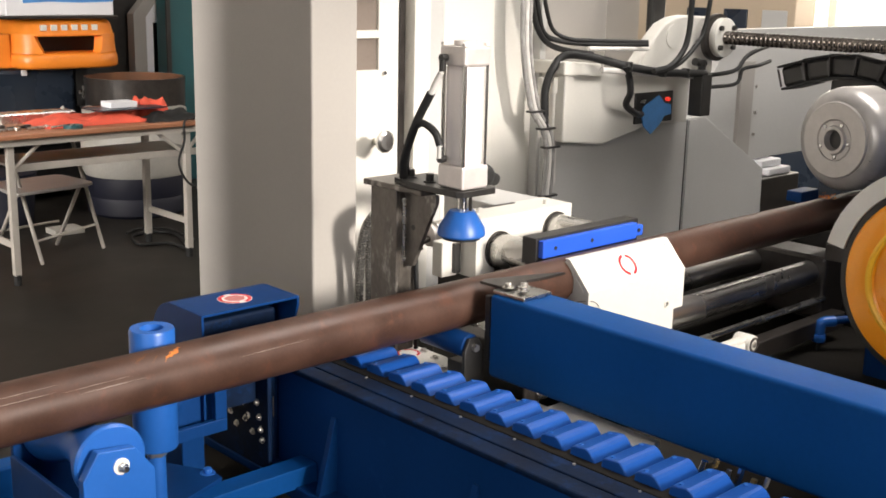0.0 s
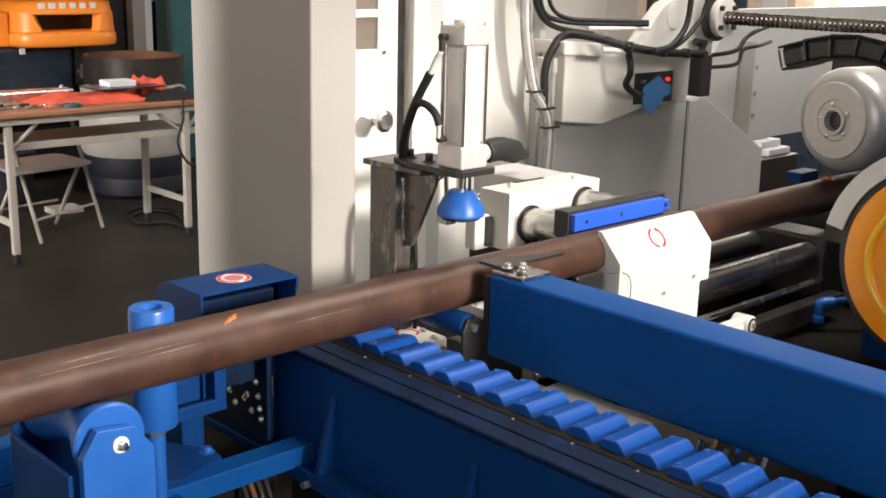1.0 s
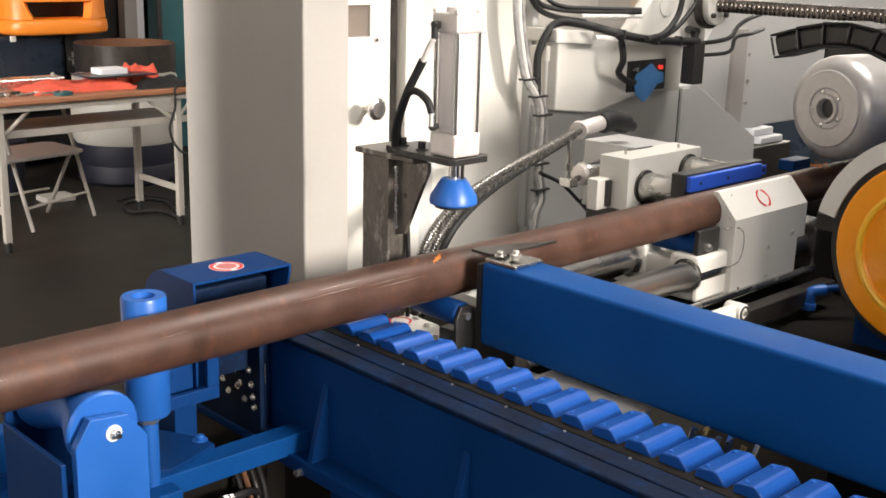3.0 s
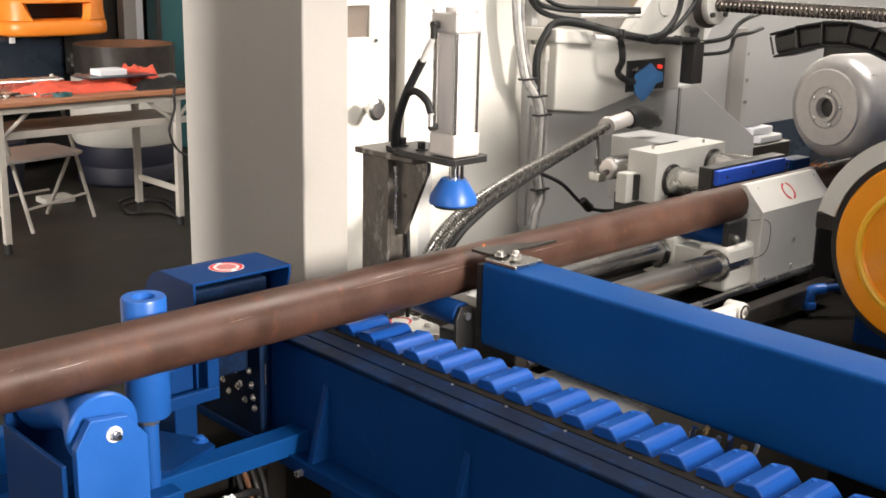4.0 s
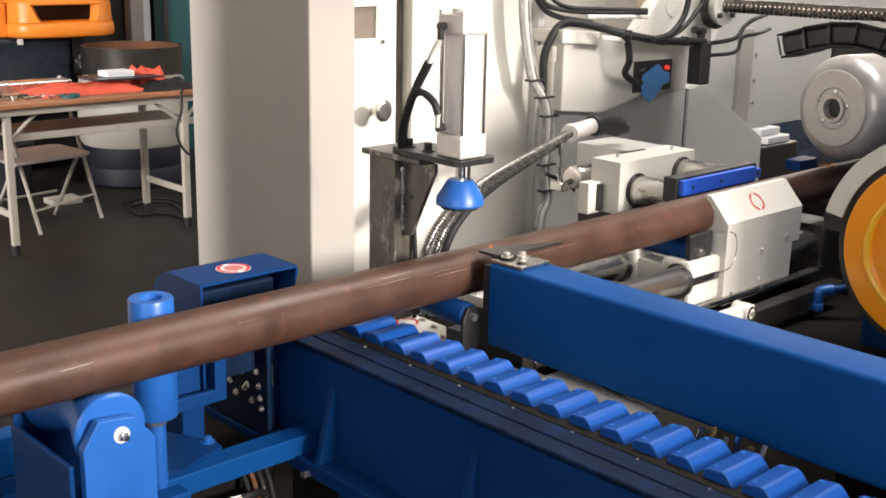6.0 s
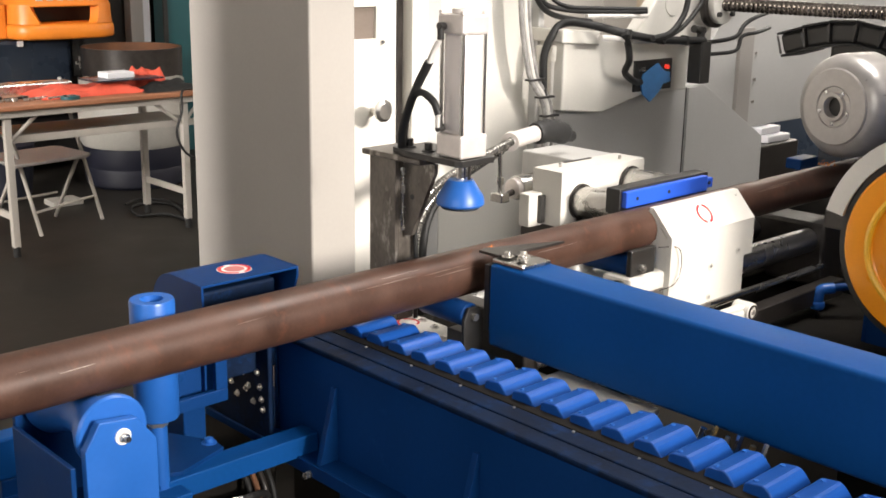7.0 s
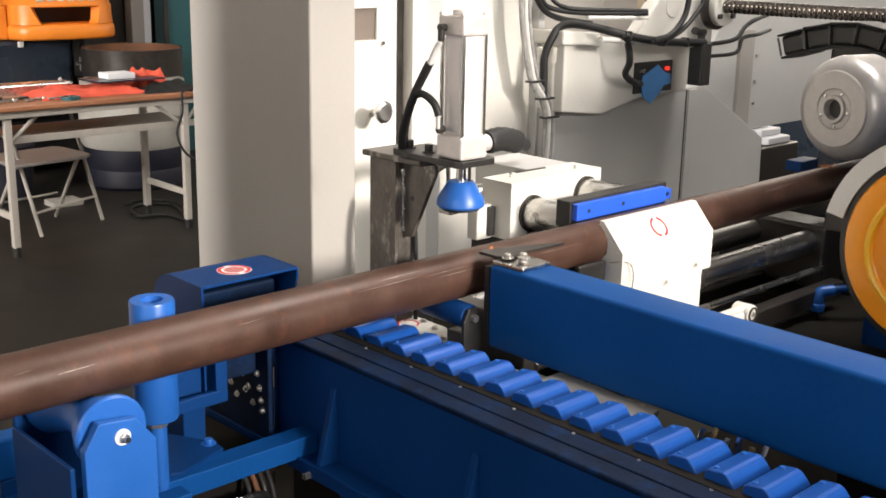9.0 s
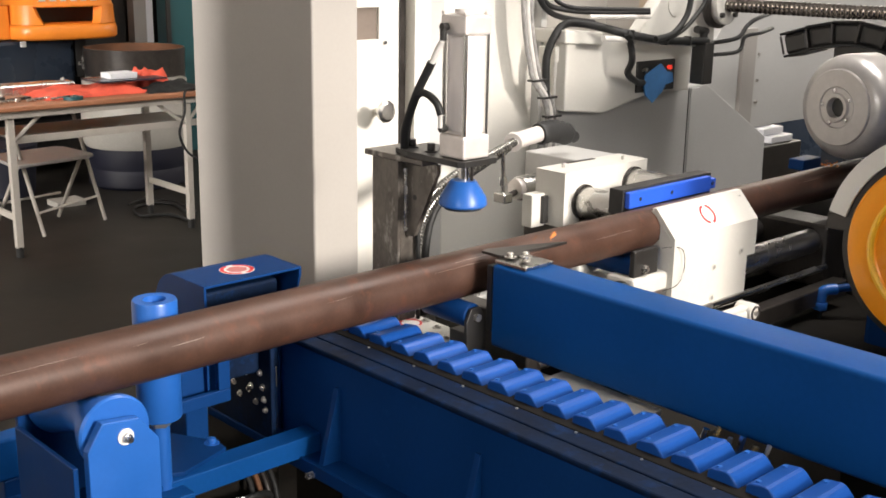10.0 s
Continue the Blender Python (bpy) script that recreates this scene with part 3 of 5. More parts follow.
for k in range(9):
    y = 1.25 - 0.11 * k
    part("hose", tube([(1.77, y, 0.30), (1.80, y - 0.03, 0.50 + 0.03 * (k % 2)), (1.86, y - 0.08, 0.47), (1.90, y - 0.16, 0.54), (1.82, y - 0.24, 0.30)], 0.006 + 0.002 * (k % 3), 8, 8), (RUBBER, DARK, BOLT, RUBBER, SLEEVE, DARK, RUBBER, BOLT, RUBBER)[k], sump)
for k in range(6):
    y, z = 1.147 - 0.0276 * k, 0.680 + 0.012 * (k % 2)
    part("hose_union", rod((1.785, y, z - 0.022), (1.792, y - 0.006, z + 0.014), 0.007 - 0.001 * (k % 3), seg=6 if k % 2 else 14), (CHROME, BRASS, BOLT)[k % 3], sump, "shiny hose union")
clamp = thing("limit_switch", (2.79, 1.69, 0.56), "cream cast limit switch block on the rail", "sensor")
part("body", box((2.68, 1.668, 0.560), (2.79, 1.712, 0.594), 0.008), CREAM, clamp)
part("roller", rod((2.808, 1.658, 0.585), (2.808, 1.715, 0.585), 0.027, seg=28, w=0.003), CREAM, clamp)
part("roller_rim", turned([(-0.003, 0.017), (-0.003, 0.022), (0.002, 0.022), (0.002, 0.017)], (2.808, 1.657, 0.585), "y", 28, closed=True), DARK, clamp)
part("roller_axle", rod((2.808, 1.659, 0.585), (2.808, 1.651, 0.585), 0.008, seg=6), BOLT, clamp)
part("pin", rod((2.735, 1.655, 0.580), (2.735, 1.670, 0.580), 0.009, seg=16), DARK, clamp)
part("pin", rod((2.70, 1.658, 0.575), (2.70, 1.670, 0.575), 0.006, seg=6), BOLT, clamp)
part("lever", box((2.69, 1.672, 0.594), (2.835, 1.698, 0.606), 0.004), CREAM, clamp)
idler = thing("idler_roller", (1.87, 1.9, 0.6), "dark blue idler roller in a black bracket", "roller")
part("roller", rod((1.83, 1.99, 0.742), (1.83, 1.835, 0.742), 0.030, seg=28, w=0.003), NAVY, idler)
part("bracket", prism([(1.80, 0.66), (1.80, 0.735), (1.815, 0.765), (1.845, 0.765), (1.862, 0.735), (1.862, 0.66)], "y", 1.822, 1.832, 0.002), BLACK, idler)
part("axle_nut", rod((1.83, 1.822, 0.742), (1.83, 1.812, 0.742), 0.010, seg=6), BOLT, idler)
part("foot", box((1.812, 1.824, 0.652), (1.868, 1.895, 0.700), 0.003), BLACK, idler)

# ================= gripper carriage (at its rear stop) =================
CAR_X = 2.565
car = thing("gripper_carriage", (CAR_X, 1.95, 0.6), "cream gripper carriage with steel cylinders and blue jaw on rods", "machine carriage")
XL, XR = 2.355, 2.778


def hood_plate():
    """The bent front plate: upright below, leaning back above, with a step at one side."""
    b = bmesh.new()
    pts = {"a": (XL, 0, 0.560), "b": (2.735, 0, 0.560), "c": (2.735, 0, 0.700), "d": (XR, 0, 0.700), "e": (XR, 0, 0.812), "f": (2.735, 0, 0.812), "g": (XL, 0, 0.812), "h": (XL, 0, 0.700), "i": (XL, 0.068, 0.888), "j": (2.735, 0.068, 0.888), "k": (XR, 0.068, 0.888)}
    lay = [{n: b.verts.new((x, 1.800 + y + d, z)) for n, (x, y, z) in pts.items()} for d in (0, 0.016)]
    for q in ("abch", "hcfg", "cdef", "gfji", "fekj"):
        b.faces.new([lay[0][n] for n in q])
        b.faces.new([lay[1][n] for n in q[::-1]])
    rim = "abcdekjigh"
    for p, q in zip(rim, rim[1:] + rim[0]):
        b.faces.new((lay[0][p], lay[0][q], lay[1][q], lay[1][p]))
    bmesh.ops.recalc_face_normals(b, faces=b.faces)
    return b


part("front_plate", hood_plate(), CREAM, car)
part("end_cheek", prism([(1.816, 0.57), (1.816, 0.808), (1.878, 0.880), (1.886, 0.880), (1.886, 0.868), (1.8555, 0.845), (1.8525, 0.825), (1.8555, 0.80), (1.886, 0.775), (1.886, 0.57)], "x", XL, XL + 0.014, 0.001), CREAM, car)
part("end_cheek", prism([(1.816, 0.70), (1.816, 0.808), (1.878, 0.880), (1.890, 0.880), (1.851, 0.842), (1.851, 0.70)], "x", XR - 0.014, XR, 0.001), CREAM, car)
for x, z in ((2.400, 0.590), (2.560, 0.695), (2.702, 0.720), (2.56, 0.60)):
    part("plate_screw", turned([(0.0, 0.0065), (0.0, 0.0125), (-0.0014, 0.0120), (-0.0014, 0.0070)], (x, 1.7995, z), "y", 20, closed=True), CREAM, car, "cream screw collar")
    part("screw_socket", rod((x, 1.7998, z), (x, 1.7975, z), 0.005, seg=6), BOLT, car)
for x in (2.40, 2.745):
    part("small_hole", rod((x, 1.851, 0.876), (x, 1.8505, 0.8756), 0.003, seg=8), BLACK, car)
warning_sticker((2.556, 1.8335, 0.8496), (1, 0, 0), (0, 0.068, 0.076), 0.034, car, white=False)
part("slide_block", join(box((2.205, 1.819, 0.575), (2.60, 1.925, 0.715), 0.012), box((2.205, 2.015, 0.575), (2.60, 2.135, 0.715), 0.012), box((2.215, 1.90, 0.60), (2.60, 2.04, 0.690), 0.004)), CREAM, car, "cream cast slide block round the rods")
for y in (1.858, 2.075):
    part("seal_ring", turned([(-0.004, 0.0415), (-0.004, 0.052), (0.004, 0.052), (0.004, 0.0415)], (2.203, y, 0.655), "x", 36, closed=True), STEEL, car, "steel wiper ring")
part("support_roller", rod((2.26, 2.04, 0.735), (2.26, 1.86, 0.735), 0.030, seg=28, w=0.003), NAVY, car, "dark blue roller")
part("support_roller", rod((2.335, 2.04, 0.742), (2.335, 1.86, 0.742), 0.024, seg=24, w=0.003), NAVY, car)
part("roller_bracket", box((2.225, 1.838, 0.690), (2.335, 1.856, 0.790), 0.004), BLACK, car, "black roller bracket")
part("bracket_bolt", join(rod((2.268, 1.838, 0.735), (2.268, 1.828, 0.735), 0.012, seg=20), rod((2.268, 1.83, 0.735), (2.268, 1.822, 0.735), 0.008, seg=6)), BOLT, car)
part("bracket_plate", box((2.26, 1.836, 0.64), (2.33, 1.85, 0.69), 0.002), BLACK, car)
part("sensor_cable", tube([(2.335, 1.83, 0.785), (2.375, 1.792, 0.785), (2.395, 1.79, 0.735), (2.37, 1.792, 0.68), (2.32, 1.83, 0.655)], 0.0016, 6, 8), HOSE, car)
# rear block with two jaw cylinders
BX0, BX1 = 2.340, 2.745
part("block", prism([(BX0, 0.770), (BX0, 0.940), (BX1, 0.940), (BX1, 0.770), (BX1 - 0.06, 0.770), (BX1 - 0.06, 0.795), (BX0 + 0.075, 0.795), (BX0 + 0.075, 0.770)], "y", 2.200, 2.318), CREAM, car, "cream machined gripper block")
part("rear_block", box((2.545, 2.310, 0.700), (2.740, 2.555, 0.938), 0.004), GREY, car)
part("carrier", box((2.38, 2.10, 0.68), (2.72, 2.40, 0.775), 0.004), DARK, car)
for x, z in ((2.43, 0.841), (2.672, 0.868)):
    part("jaw_cylinder", rod((x, 2.205, z), (x, 2.050, z), 0.049, seg=40, w=0.002), STEEL, car, "turned steel jaw cylinder")
    part("cylinder_ring", turned([(-0.004, 0.0495), (-0.004, 0.055), (0.004, 0.055), (0.004, 0.0495)], (x, 2.197, z), "y", 36, closed=True), DARK, car)
part("jaw_bar", box((2.372, 2.004, 0.840), (2.82, 2.056, 0.916), 0.003), BLACK, car, "black jaw bar")
part("jaw_liner", join(box((2.380, 1.984, 0.862), (2.790, 2.004, 0.910), 0.003), box((2.786, 1.986, 0.868), (2.822, 2.003, 0.900), 0.003)), LINER, car, "bright blue jaw liner")
for x in (2.43, 2.585, 2.80):
    part("liner_screw", rod((x, 1.985, 0.886), (x, 1.983, 0.886), 0.006, seg=12), BLACK, car)
for x, y in ((2.41, 2.27), (2.665, 2.24)):
    part("top_pin", rod((x, y, 0.938), (x, y, 0.952), 0.005, seg=12), BOLT, car)
part("top_slot", box((2.47, 2.30, 0.9405), (2.60, 2.312, 0.9425), 0.0), DARK, car)
part("end_stop", join(box((2.280, 2.275, 0.765), (2.34, 2.318, 0.868), 0.004)), CREAM, car)
part("stop_pad", box((2.318, 2.262, 0.775), (2.340, 2.276, 0.862), 0.002), BLACK, car)
part("side_cylinder", rod((2.375, 2.42, 0.853), (2.56, 2.42, 0.853), 0.040, seg=32, w=0.004), STEEL, car)
part("side_cap", rod((2.355, 2.42, 0.853), (2.378, 2.42, 0.853), 0.033, seg=24, w=0.003), ALU_CAP, car)
part("valve", join(rod((2.280, 2.40, 0.845), (2.276, 2.40, 0.985), 0.007, seg=14), rod((2.279, 2.40, 0.88), (2.278, 2.40, 0.905), 0.013, seg=6), box((2.262, 2.375, 0.825), (2.30, 2.425, 0.855), 0.004)), STEEL, car, "small brass and steel valve")
part("valve_link", rod((2.29, 2.40, 0.838), (2.37, 2.42, 0.845), 0.010, seg=12), DARK, car)
FIT = Vector((2.337, 2.42, 1.007))
part("hose_fitting", join(rod(FIT, FIT + Vector((0.130, -0.005, 0.016)), 0.026, seg=28, w=0.003), rod(FIT - Vector((0.006, 0.008, 0.001)), FIT + Vector((0.012, 0.0, 0.002)), 0.030, seg=24)), ALU_CAP, car, "cast aluminium hose fitting")
part("hose_boot", tube([FIT + Vector((0.115, -0.005, 0.014)), FIT + Vector((0.18, -0.005, 0.018)), FIT + Vector((0.255, -0.005, 0.0))], 0.034, 14, 6, 0.004), RUBBER, car, "black ribbed rubber boot")
part("boot_end", rod(FIT + Vector((0.245, -0.005, 0.002)), FIT + Vector((0.295, -0.005, -0.014)), 0.020, seg=20, w=0.003), RUBBER, car)

# ================= hold-down cylinder =================
CX, CY = 1.866, 1.912
hold = thing("hold_down_cylinder", (CX, CY, 0.98), "aluminium air cylinder with a blue cone foot on a black plate", "air cylinder")


def square(s, z0, z1, w):
    return box((CX - s / 2, CY - s / 2, z0), (CX + s / 2, CY + s / 2, z1), w)


part("barrel", square(0.070, 1.165, 1.408, 0.014), ALU, hold)
part("top_cap", square(0.086, 1.400, 1.446, 0.006), ALU_CAP, hold)
part("bottom_cap", square(0.086, 1.114, 1.170, 0.006), ALU_CAP, hold)
part("cap_boss", rod((CX, CY, 1.446), (CX, CY, 1.458), 0.028, seg=28, w=0.002), ALU_CAP, hold)
for sx in (-1, 1):
    for sy in (-1, 1):
        x, y = CX + sx * 0.035, CY + sy * 0.035
        part("tie_rod", rod((x, y, 1.150), (x, y, 1.425), 0.005, seg=12), CHROME, hold, "thin chrome tie rod")
        part("tie_nut", rod((x, y, 1.446), (x, y, 1.453), 0.009, seg=6), ALU_CAP, hold)
part("piston_rod", rod((CX, CY, 1.05), (CX, CY, 1.12), 0.012, seg=24), CHROME, hold, "chrome piston rod")
part("guide_pin", rod((CX + 0.012, CY - 0.016, 1.055), (CX + 0.012, CY - 0.016, 1.10), 0.004, seg=10), DARK, hold)
part("cone_foot", turned([(0.996, 0.050), (0.996, 0.056), (1.000, 0.058), (1.016, 0.056), (1.052, 0.034), (1.057, 0.030), (1.057, 0.008)], (CX, CY, 0), "z", 48), BLUE, hold, "bright blue plastic cone foot")
part("foot_pad", rod((CX, CY, 0.988), (CX, CY, 0.997), 0.046, seg=32), RUBBER, hold)
part("mount_plate", prism([(1.826, 2.115), (1.808, 2.05), (1.808, 1.875), (1.82, 1.86), (1.925, 1.86), (1.94, 1.875), (1.94, 2.115)], "z", 1.098, 1.113, 0.002), BLACK, hold, "black steel mounting plate")
for x, y in ((1.855, 2.085), (1.850, 2.010)):
    part("plate_bolt", join(rod((x, y, 1.113), (x, y, 1.116), 0.016, seg=20), rod((x, y, 1.116), (x, y, 1.134), 0.010, seg=16, w=0.001)), BLACK, hold, "black cap screw")
for z in (1.183, 1.418):
    part("air_elbow", join(rod((CX - 0.043, CY + 0.02, z), (CX - 0.060, CY + 0.02, z), 0.009, seg=14), rod((CX - 0.055, CY + 0.02, z - 0.004), (CX - 0.055, CY + 0.02, z - 0.030 if z > 1.3 else z + 0.03), 0.008, seg=12)), BLACK, hold, "black air elbow")
post = thing("steel_post", (1.86, 2.2, 0), "raw welded steel post with a gusset, unpainted", "post")
part("web", box((1.822, 2.10, 0), (1.832, 2.200, 1.085), 0.002), RAW, post)
part("flange", box((1.832, 2.10, 0), (1.885, 2.110, 1.085), 0.002), RAW, post)
part("flange", box((1.832, 2.190, 0), (1.885, 2.200, 1.085), 0.002), RAW, post)
part("cap_plate", box((1.808, 1.995, 1.083), (1.955, 2.215, 1.098), 0.003), RAW, post)
part("gusset", prism([(2.10, 0.885), (2.10, 1.083), (1.985, 1.083), (1.985, 1.062), (2.068, 0.89)], "x", 1.848, 1.860, 0.001), RAW, post, "raw steel gusset with weld marks")
part("weld_bead", tube([(1.846, 2.10, 1.06), (1.846, 2.098, 1.02), (1.847, 2.099, 0.98), (1.846, 2.098, 0.94), (1.847, 2.099, 0.90)], 0.0055, 8, 8, 0.002), BOLT, post, "shiny weld bead")
part("gusset_hole", rod((1.8480, 2.065, 0.99), (1.8470, 2.065, 0.99), 0.007, seg=14), BLACK, post)
part("cable", tube([(1.88, 2.09, 0.90), (1.88, 2.085, 0.8), (1.885, 2.09, 0.60)], 0.006, 8), RUBBER, post)
for k, (pts, r, m, nm) in enumerate((
    ([(1.808, 1.932, 1.385), (1.806, 1.945, 1.365), (1.802, 1.965, 1.325)], 0.007, SLEEVE, "clear"),
    ([(1.802, 1.960, 1.335), (1.800, 2.01, 1.255), (1.815, 2.065, 1.165), (1.832, 2.088, 1.115)], 0.0105, RUBBER, "black"),
    ([(1.808, 1.932, 1.215), (1.803, 1.945, 1.245), (1.80, 1.985, 1.262), (1.805, 2.025, 1.238), (1.825, 2.070, 1.165), (1.850, 2.098, 1.115)], 0.0090, RUBBER, "black"),
    ([(1.808, 1.932, 1.185), (1.808, 1.932, 1.215)], 0.007, SLEEVE, "clear"))):
    tagged(part("air_hose", tube(pts, r, 12, 8), m), nm + " air hose running to the hold-down cylinder", "hose", "air hoses")

# ================= machine column and cabinet =================
colm = thing("machine_column", (2.02, 2.9, 0), "tall beige painted square machine column", "column")
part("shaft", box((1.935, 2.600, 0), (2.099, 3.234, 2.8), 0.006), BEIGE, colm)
cab = thing("machine_cabinet", (2.7, 3.0, 0), "cream machine cabinet with a slotted door and star knob", "cabinet")
part("door", join(box((2.10, 2.90, 0.10), (2.335, 2.93, 2.6), 0.003), box((2.43, 2.90, 0.10), (2.515, 2.93, 2.6), 0.003), box((2.335, 2.90, 0.10), (2.43, 2.93, 1.297), 0.0), box((2.335, 2.90, 1.40), (2.43, 2.93, 1.425), 0.0), box((2.335, 2.90, 1.53), (2.43, 2.93, 2.6), 0.0)), CREAM, cab)
part("slot_liner", box((2.32, 2.912, 1.28), (2.45, 2.928, 1.60), 0.0), BROWN, cab, "brown tinted inspection pane")
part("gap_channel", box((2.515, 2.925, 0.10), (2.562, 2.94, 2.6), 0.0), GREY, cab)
# Shadow in the door gap, painted as a dark strip.
part("door_seam", box((2.538, 2.918, 0.10), (2.561, 2.924, 2.6), 0.0), DARK, cab, "dark shadow gap beside the door")
part("post", box((2.562, 2.87, 0.0), (2.634, 3.1, 2.6), 0.003), CREAM, cab)
# Front-facing wall coloured greyer to give the tone of a shaded side face.
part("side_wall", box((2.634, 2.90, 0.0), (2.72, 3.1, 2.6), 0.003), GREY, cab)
part("body", box((2.10, 2.97, 0.0), (2.62, 3.5, 2.6), 0.003), CREAM, cab)
for z in (1.285, 1.545):
    part("door_screw", rod((2.452, 2.90, z), (2.452, 2.892, z), 0.007, seg=14), BOLT, cab)
part("knob_stem", rod((2.42, 2.90, 1.062), (2.38, 2.80, 1.074), 0.014, seg=20), CREAM, cab)
part("knob", turned([(-0.013, 0.010), (-0.012, 0.026), (-0.004, 0.037), (0.004, 0.037), (0.012, 0.028), (0.016, 0.012)], (2.372, 2.795, 1.076), "y", 10), STEEL, cab, "chromed star knob")
main = thing("saw_machine", (3.4, 3.1, 0), "large cream and grey saw machine frame", "machine frame")
part("front_wall", box((2.72, 2.90, 0.0), (3.19, 3.10, 2.6), 0.004), CREAM, main)
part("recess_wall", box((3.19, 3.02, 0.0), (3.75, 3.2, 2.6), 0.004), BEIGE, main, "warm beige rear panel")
part("cable_channel", box((3.175, 2.86, 0.55), (3.205, 2.90, 2.4), 0.003), GREY, main)
# arm casting, cream, with a slanting lower edge
part("arm_casting", prism([(3.19, 1.012), (3.421, 0.985), (3.717, 1.042), (3.970, 1.035), (3.970, 1.225), (3.55, 1.255), (3.19, 1.285)], "y", 2.745, 3.05, 0.006), CREAM, main)
part("arm_shelf", prism([(3.165, 1.260), (3.376, 1.243), (3.376, 1.295), (3.165, 1.310)], "y", 2.73, 2.90, 0.006), CREAM, main)
part("body_front", prism([(3.19, 0.30), (3.19, 1.025), (4.179, 1.042), (4.685, 0.763), (4.705, 0.30)], "y", 2.80, 3.05, 0.006), GREY, main, "grey sheet body with a sloping shoulder")
part("seam", box((4.048, 2.797, 0.52), (4.052, 2.80, 1.030), 0.0), DARK, main)
part("seam_strip", box((4.060, 2.792, 0.52), (4.120, 2.80, 1.030), 0.001), GREY, main)
part("rear_panel", prism([(4.00, 0.80), (4.00, 1.20), (4.30, 1.22), (4.44, 1.40), (6.6, 1.40), (6.6, 0.80)], "y", 2.85, 2.90, 0.003), GREY, main, "warm grey sheet panel")
part("panel_edge", box((4.49, 2.83, 0.80), (4.60, 2.85, 1.26), 0.003), BEIGE, main)
for z in (0.92, 1.02, 1.14):
    part("panel_screw", rod((4.65, 2.85, z), (4.65, 2.842, z), 0.008, seg=10), BOLT, main)
part("foot_block", box((3.20, 2.60, 0.0), (4.60, 3.0, 0.32), 0.006), GREY, main)
# nut bracket and lead screw
nutb = thing("lead_screw_unit", (3.75, 2.6, 1.2), "steel lead screw with a cream nut bracket and flange", "lead screw")
part("bracket", prism([(3.47, 1.25), (3.47, 1.288), (3.575, 1.396), (3.634, 1.444), (3.70, 1.466), (3.78, 1.474), (3.92, 1.468), (3.97, 1.40), (3.97, 1.24)], "y", 2.64, 2.70, 0.008), CREAM, nutb)
part("motor", box((3.632, 2.705, 1.40), (3.722, 2.735, 1.80), 0.01), BLACK, nutb, "black servo motor")
part("bracket_disc", rod((3.69, 2.64, 1.395), (3.69, 2.637, 1.395), 0.046, seg=36), CREAM, nutb)
part("flange_ring", rod((3.90, 2.60, 1.39), (3.90, 2.575, 1.39), 0.092, seg=40, w=0.002), DARK, nutb)
part("flange", rod((3.905, 2.575, 1.39), (3.905, 2.545, 1.39), 0.076, seg=40, w=0.003), CREAM, nutb)
for a in (40, 140, 220, 320):
    p = (3.905 + 0.058 * math.cos(radians(a)), 2.545, 1.39 + 0.058 * math.sin(radians(a)))
    part("flange_screw", rod(p, (p[0], 2.532, p[2]), 0.010, seg=12), BLACK, nutb)


def thread(a, b, r, pitch, depth):
    a, b = Vector(a), Vector(b)
    n = int((b - a).length / pitch)
    prof = []
    for i in range(n):
        h = i * pitch
        prof += [(h, r - depth), (h + pitch * 0.3, r), (h + pitch * 0.65, r), (h + pitch * 0.85, r - depth)]
    return turned([(-h, q) for h, q in prof], a, "y", 24)


part("screw", thread((3.905, 2.55, 1.39), (3.905, 1.2, 1.39), 0.026, 0.020, 0.005), SPINDLE, nutb, "dark oiled threaded spindle")

# pump and blue switch panel
sw = thing("switch_panel", (3.75, 2.74, 1.1), "black switch plate with blue tape and a red pilot light", "control panel")
part("plate", box((3.605, 2.736, 1.050), (3.850, 2.745, 1.172), 0.003), BLACK, sw)
part("tape", prism([(3.640, 1.085), (3.655, 1.040), (3.705, 1.005), (3.765, 1.045), (3.785, 1.072), (3.835, 1.080), (3.828, 1.118), (3.790, 1.125), (3.745, 1.158), (3.690, 1.135), (3.650, 1.118)], "y", 2.728, 2.734, 0.001), TAPE, sw, "crumpled blue tape")
part("pilot_light", rod((3.805, 2.736, 1.140), (3.805, 2.722, 1.140), 0.008, seg=16), LED, sw, "red glowing pilot light")
part("toggle", rod((3.64, 2.736, 1.135), (3.64, 2.715, 1.14), 0.008, seg=10), BOLT, sw)
pump = thing("black_valve", (3.98, 2.62, 1.1), "black square valve body with an elbow on top", "valve")
part("body", box((3.80, 2.565, 1.085), (3.865, 2.63, 1.250), 0.006), BLACK, pump)
part("elbow", join(rod((3.835, 2.60, 1.25), (3.835, 2.60, 1.292), 0.016, seg=16), rod((3.85, 2.60, 1.288), (3.785, 2.60, 1.298), 0.015, seg=16)), BLACK, pump)
part("nipple", rod((3.835, 2.60, 1.248), (3.835, 2.60, 1.260), 0.021, seg=6), BOLT, pump)
def cable(name, pts, r, m, label, cat="cable", grp="machine cables", ribs=0.0, n=10, seg=9):
    return tagged(part(name, tube(pts, r, seg, n, ribs), m), label, cat, grp)


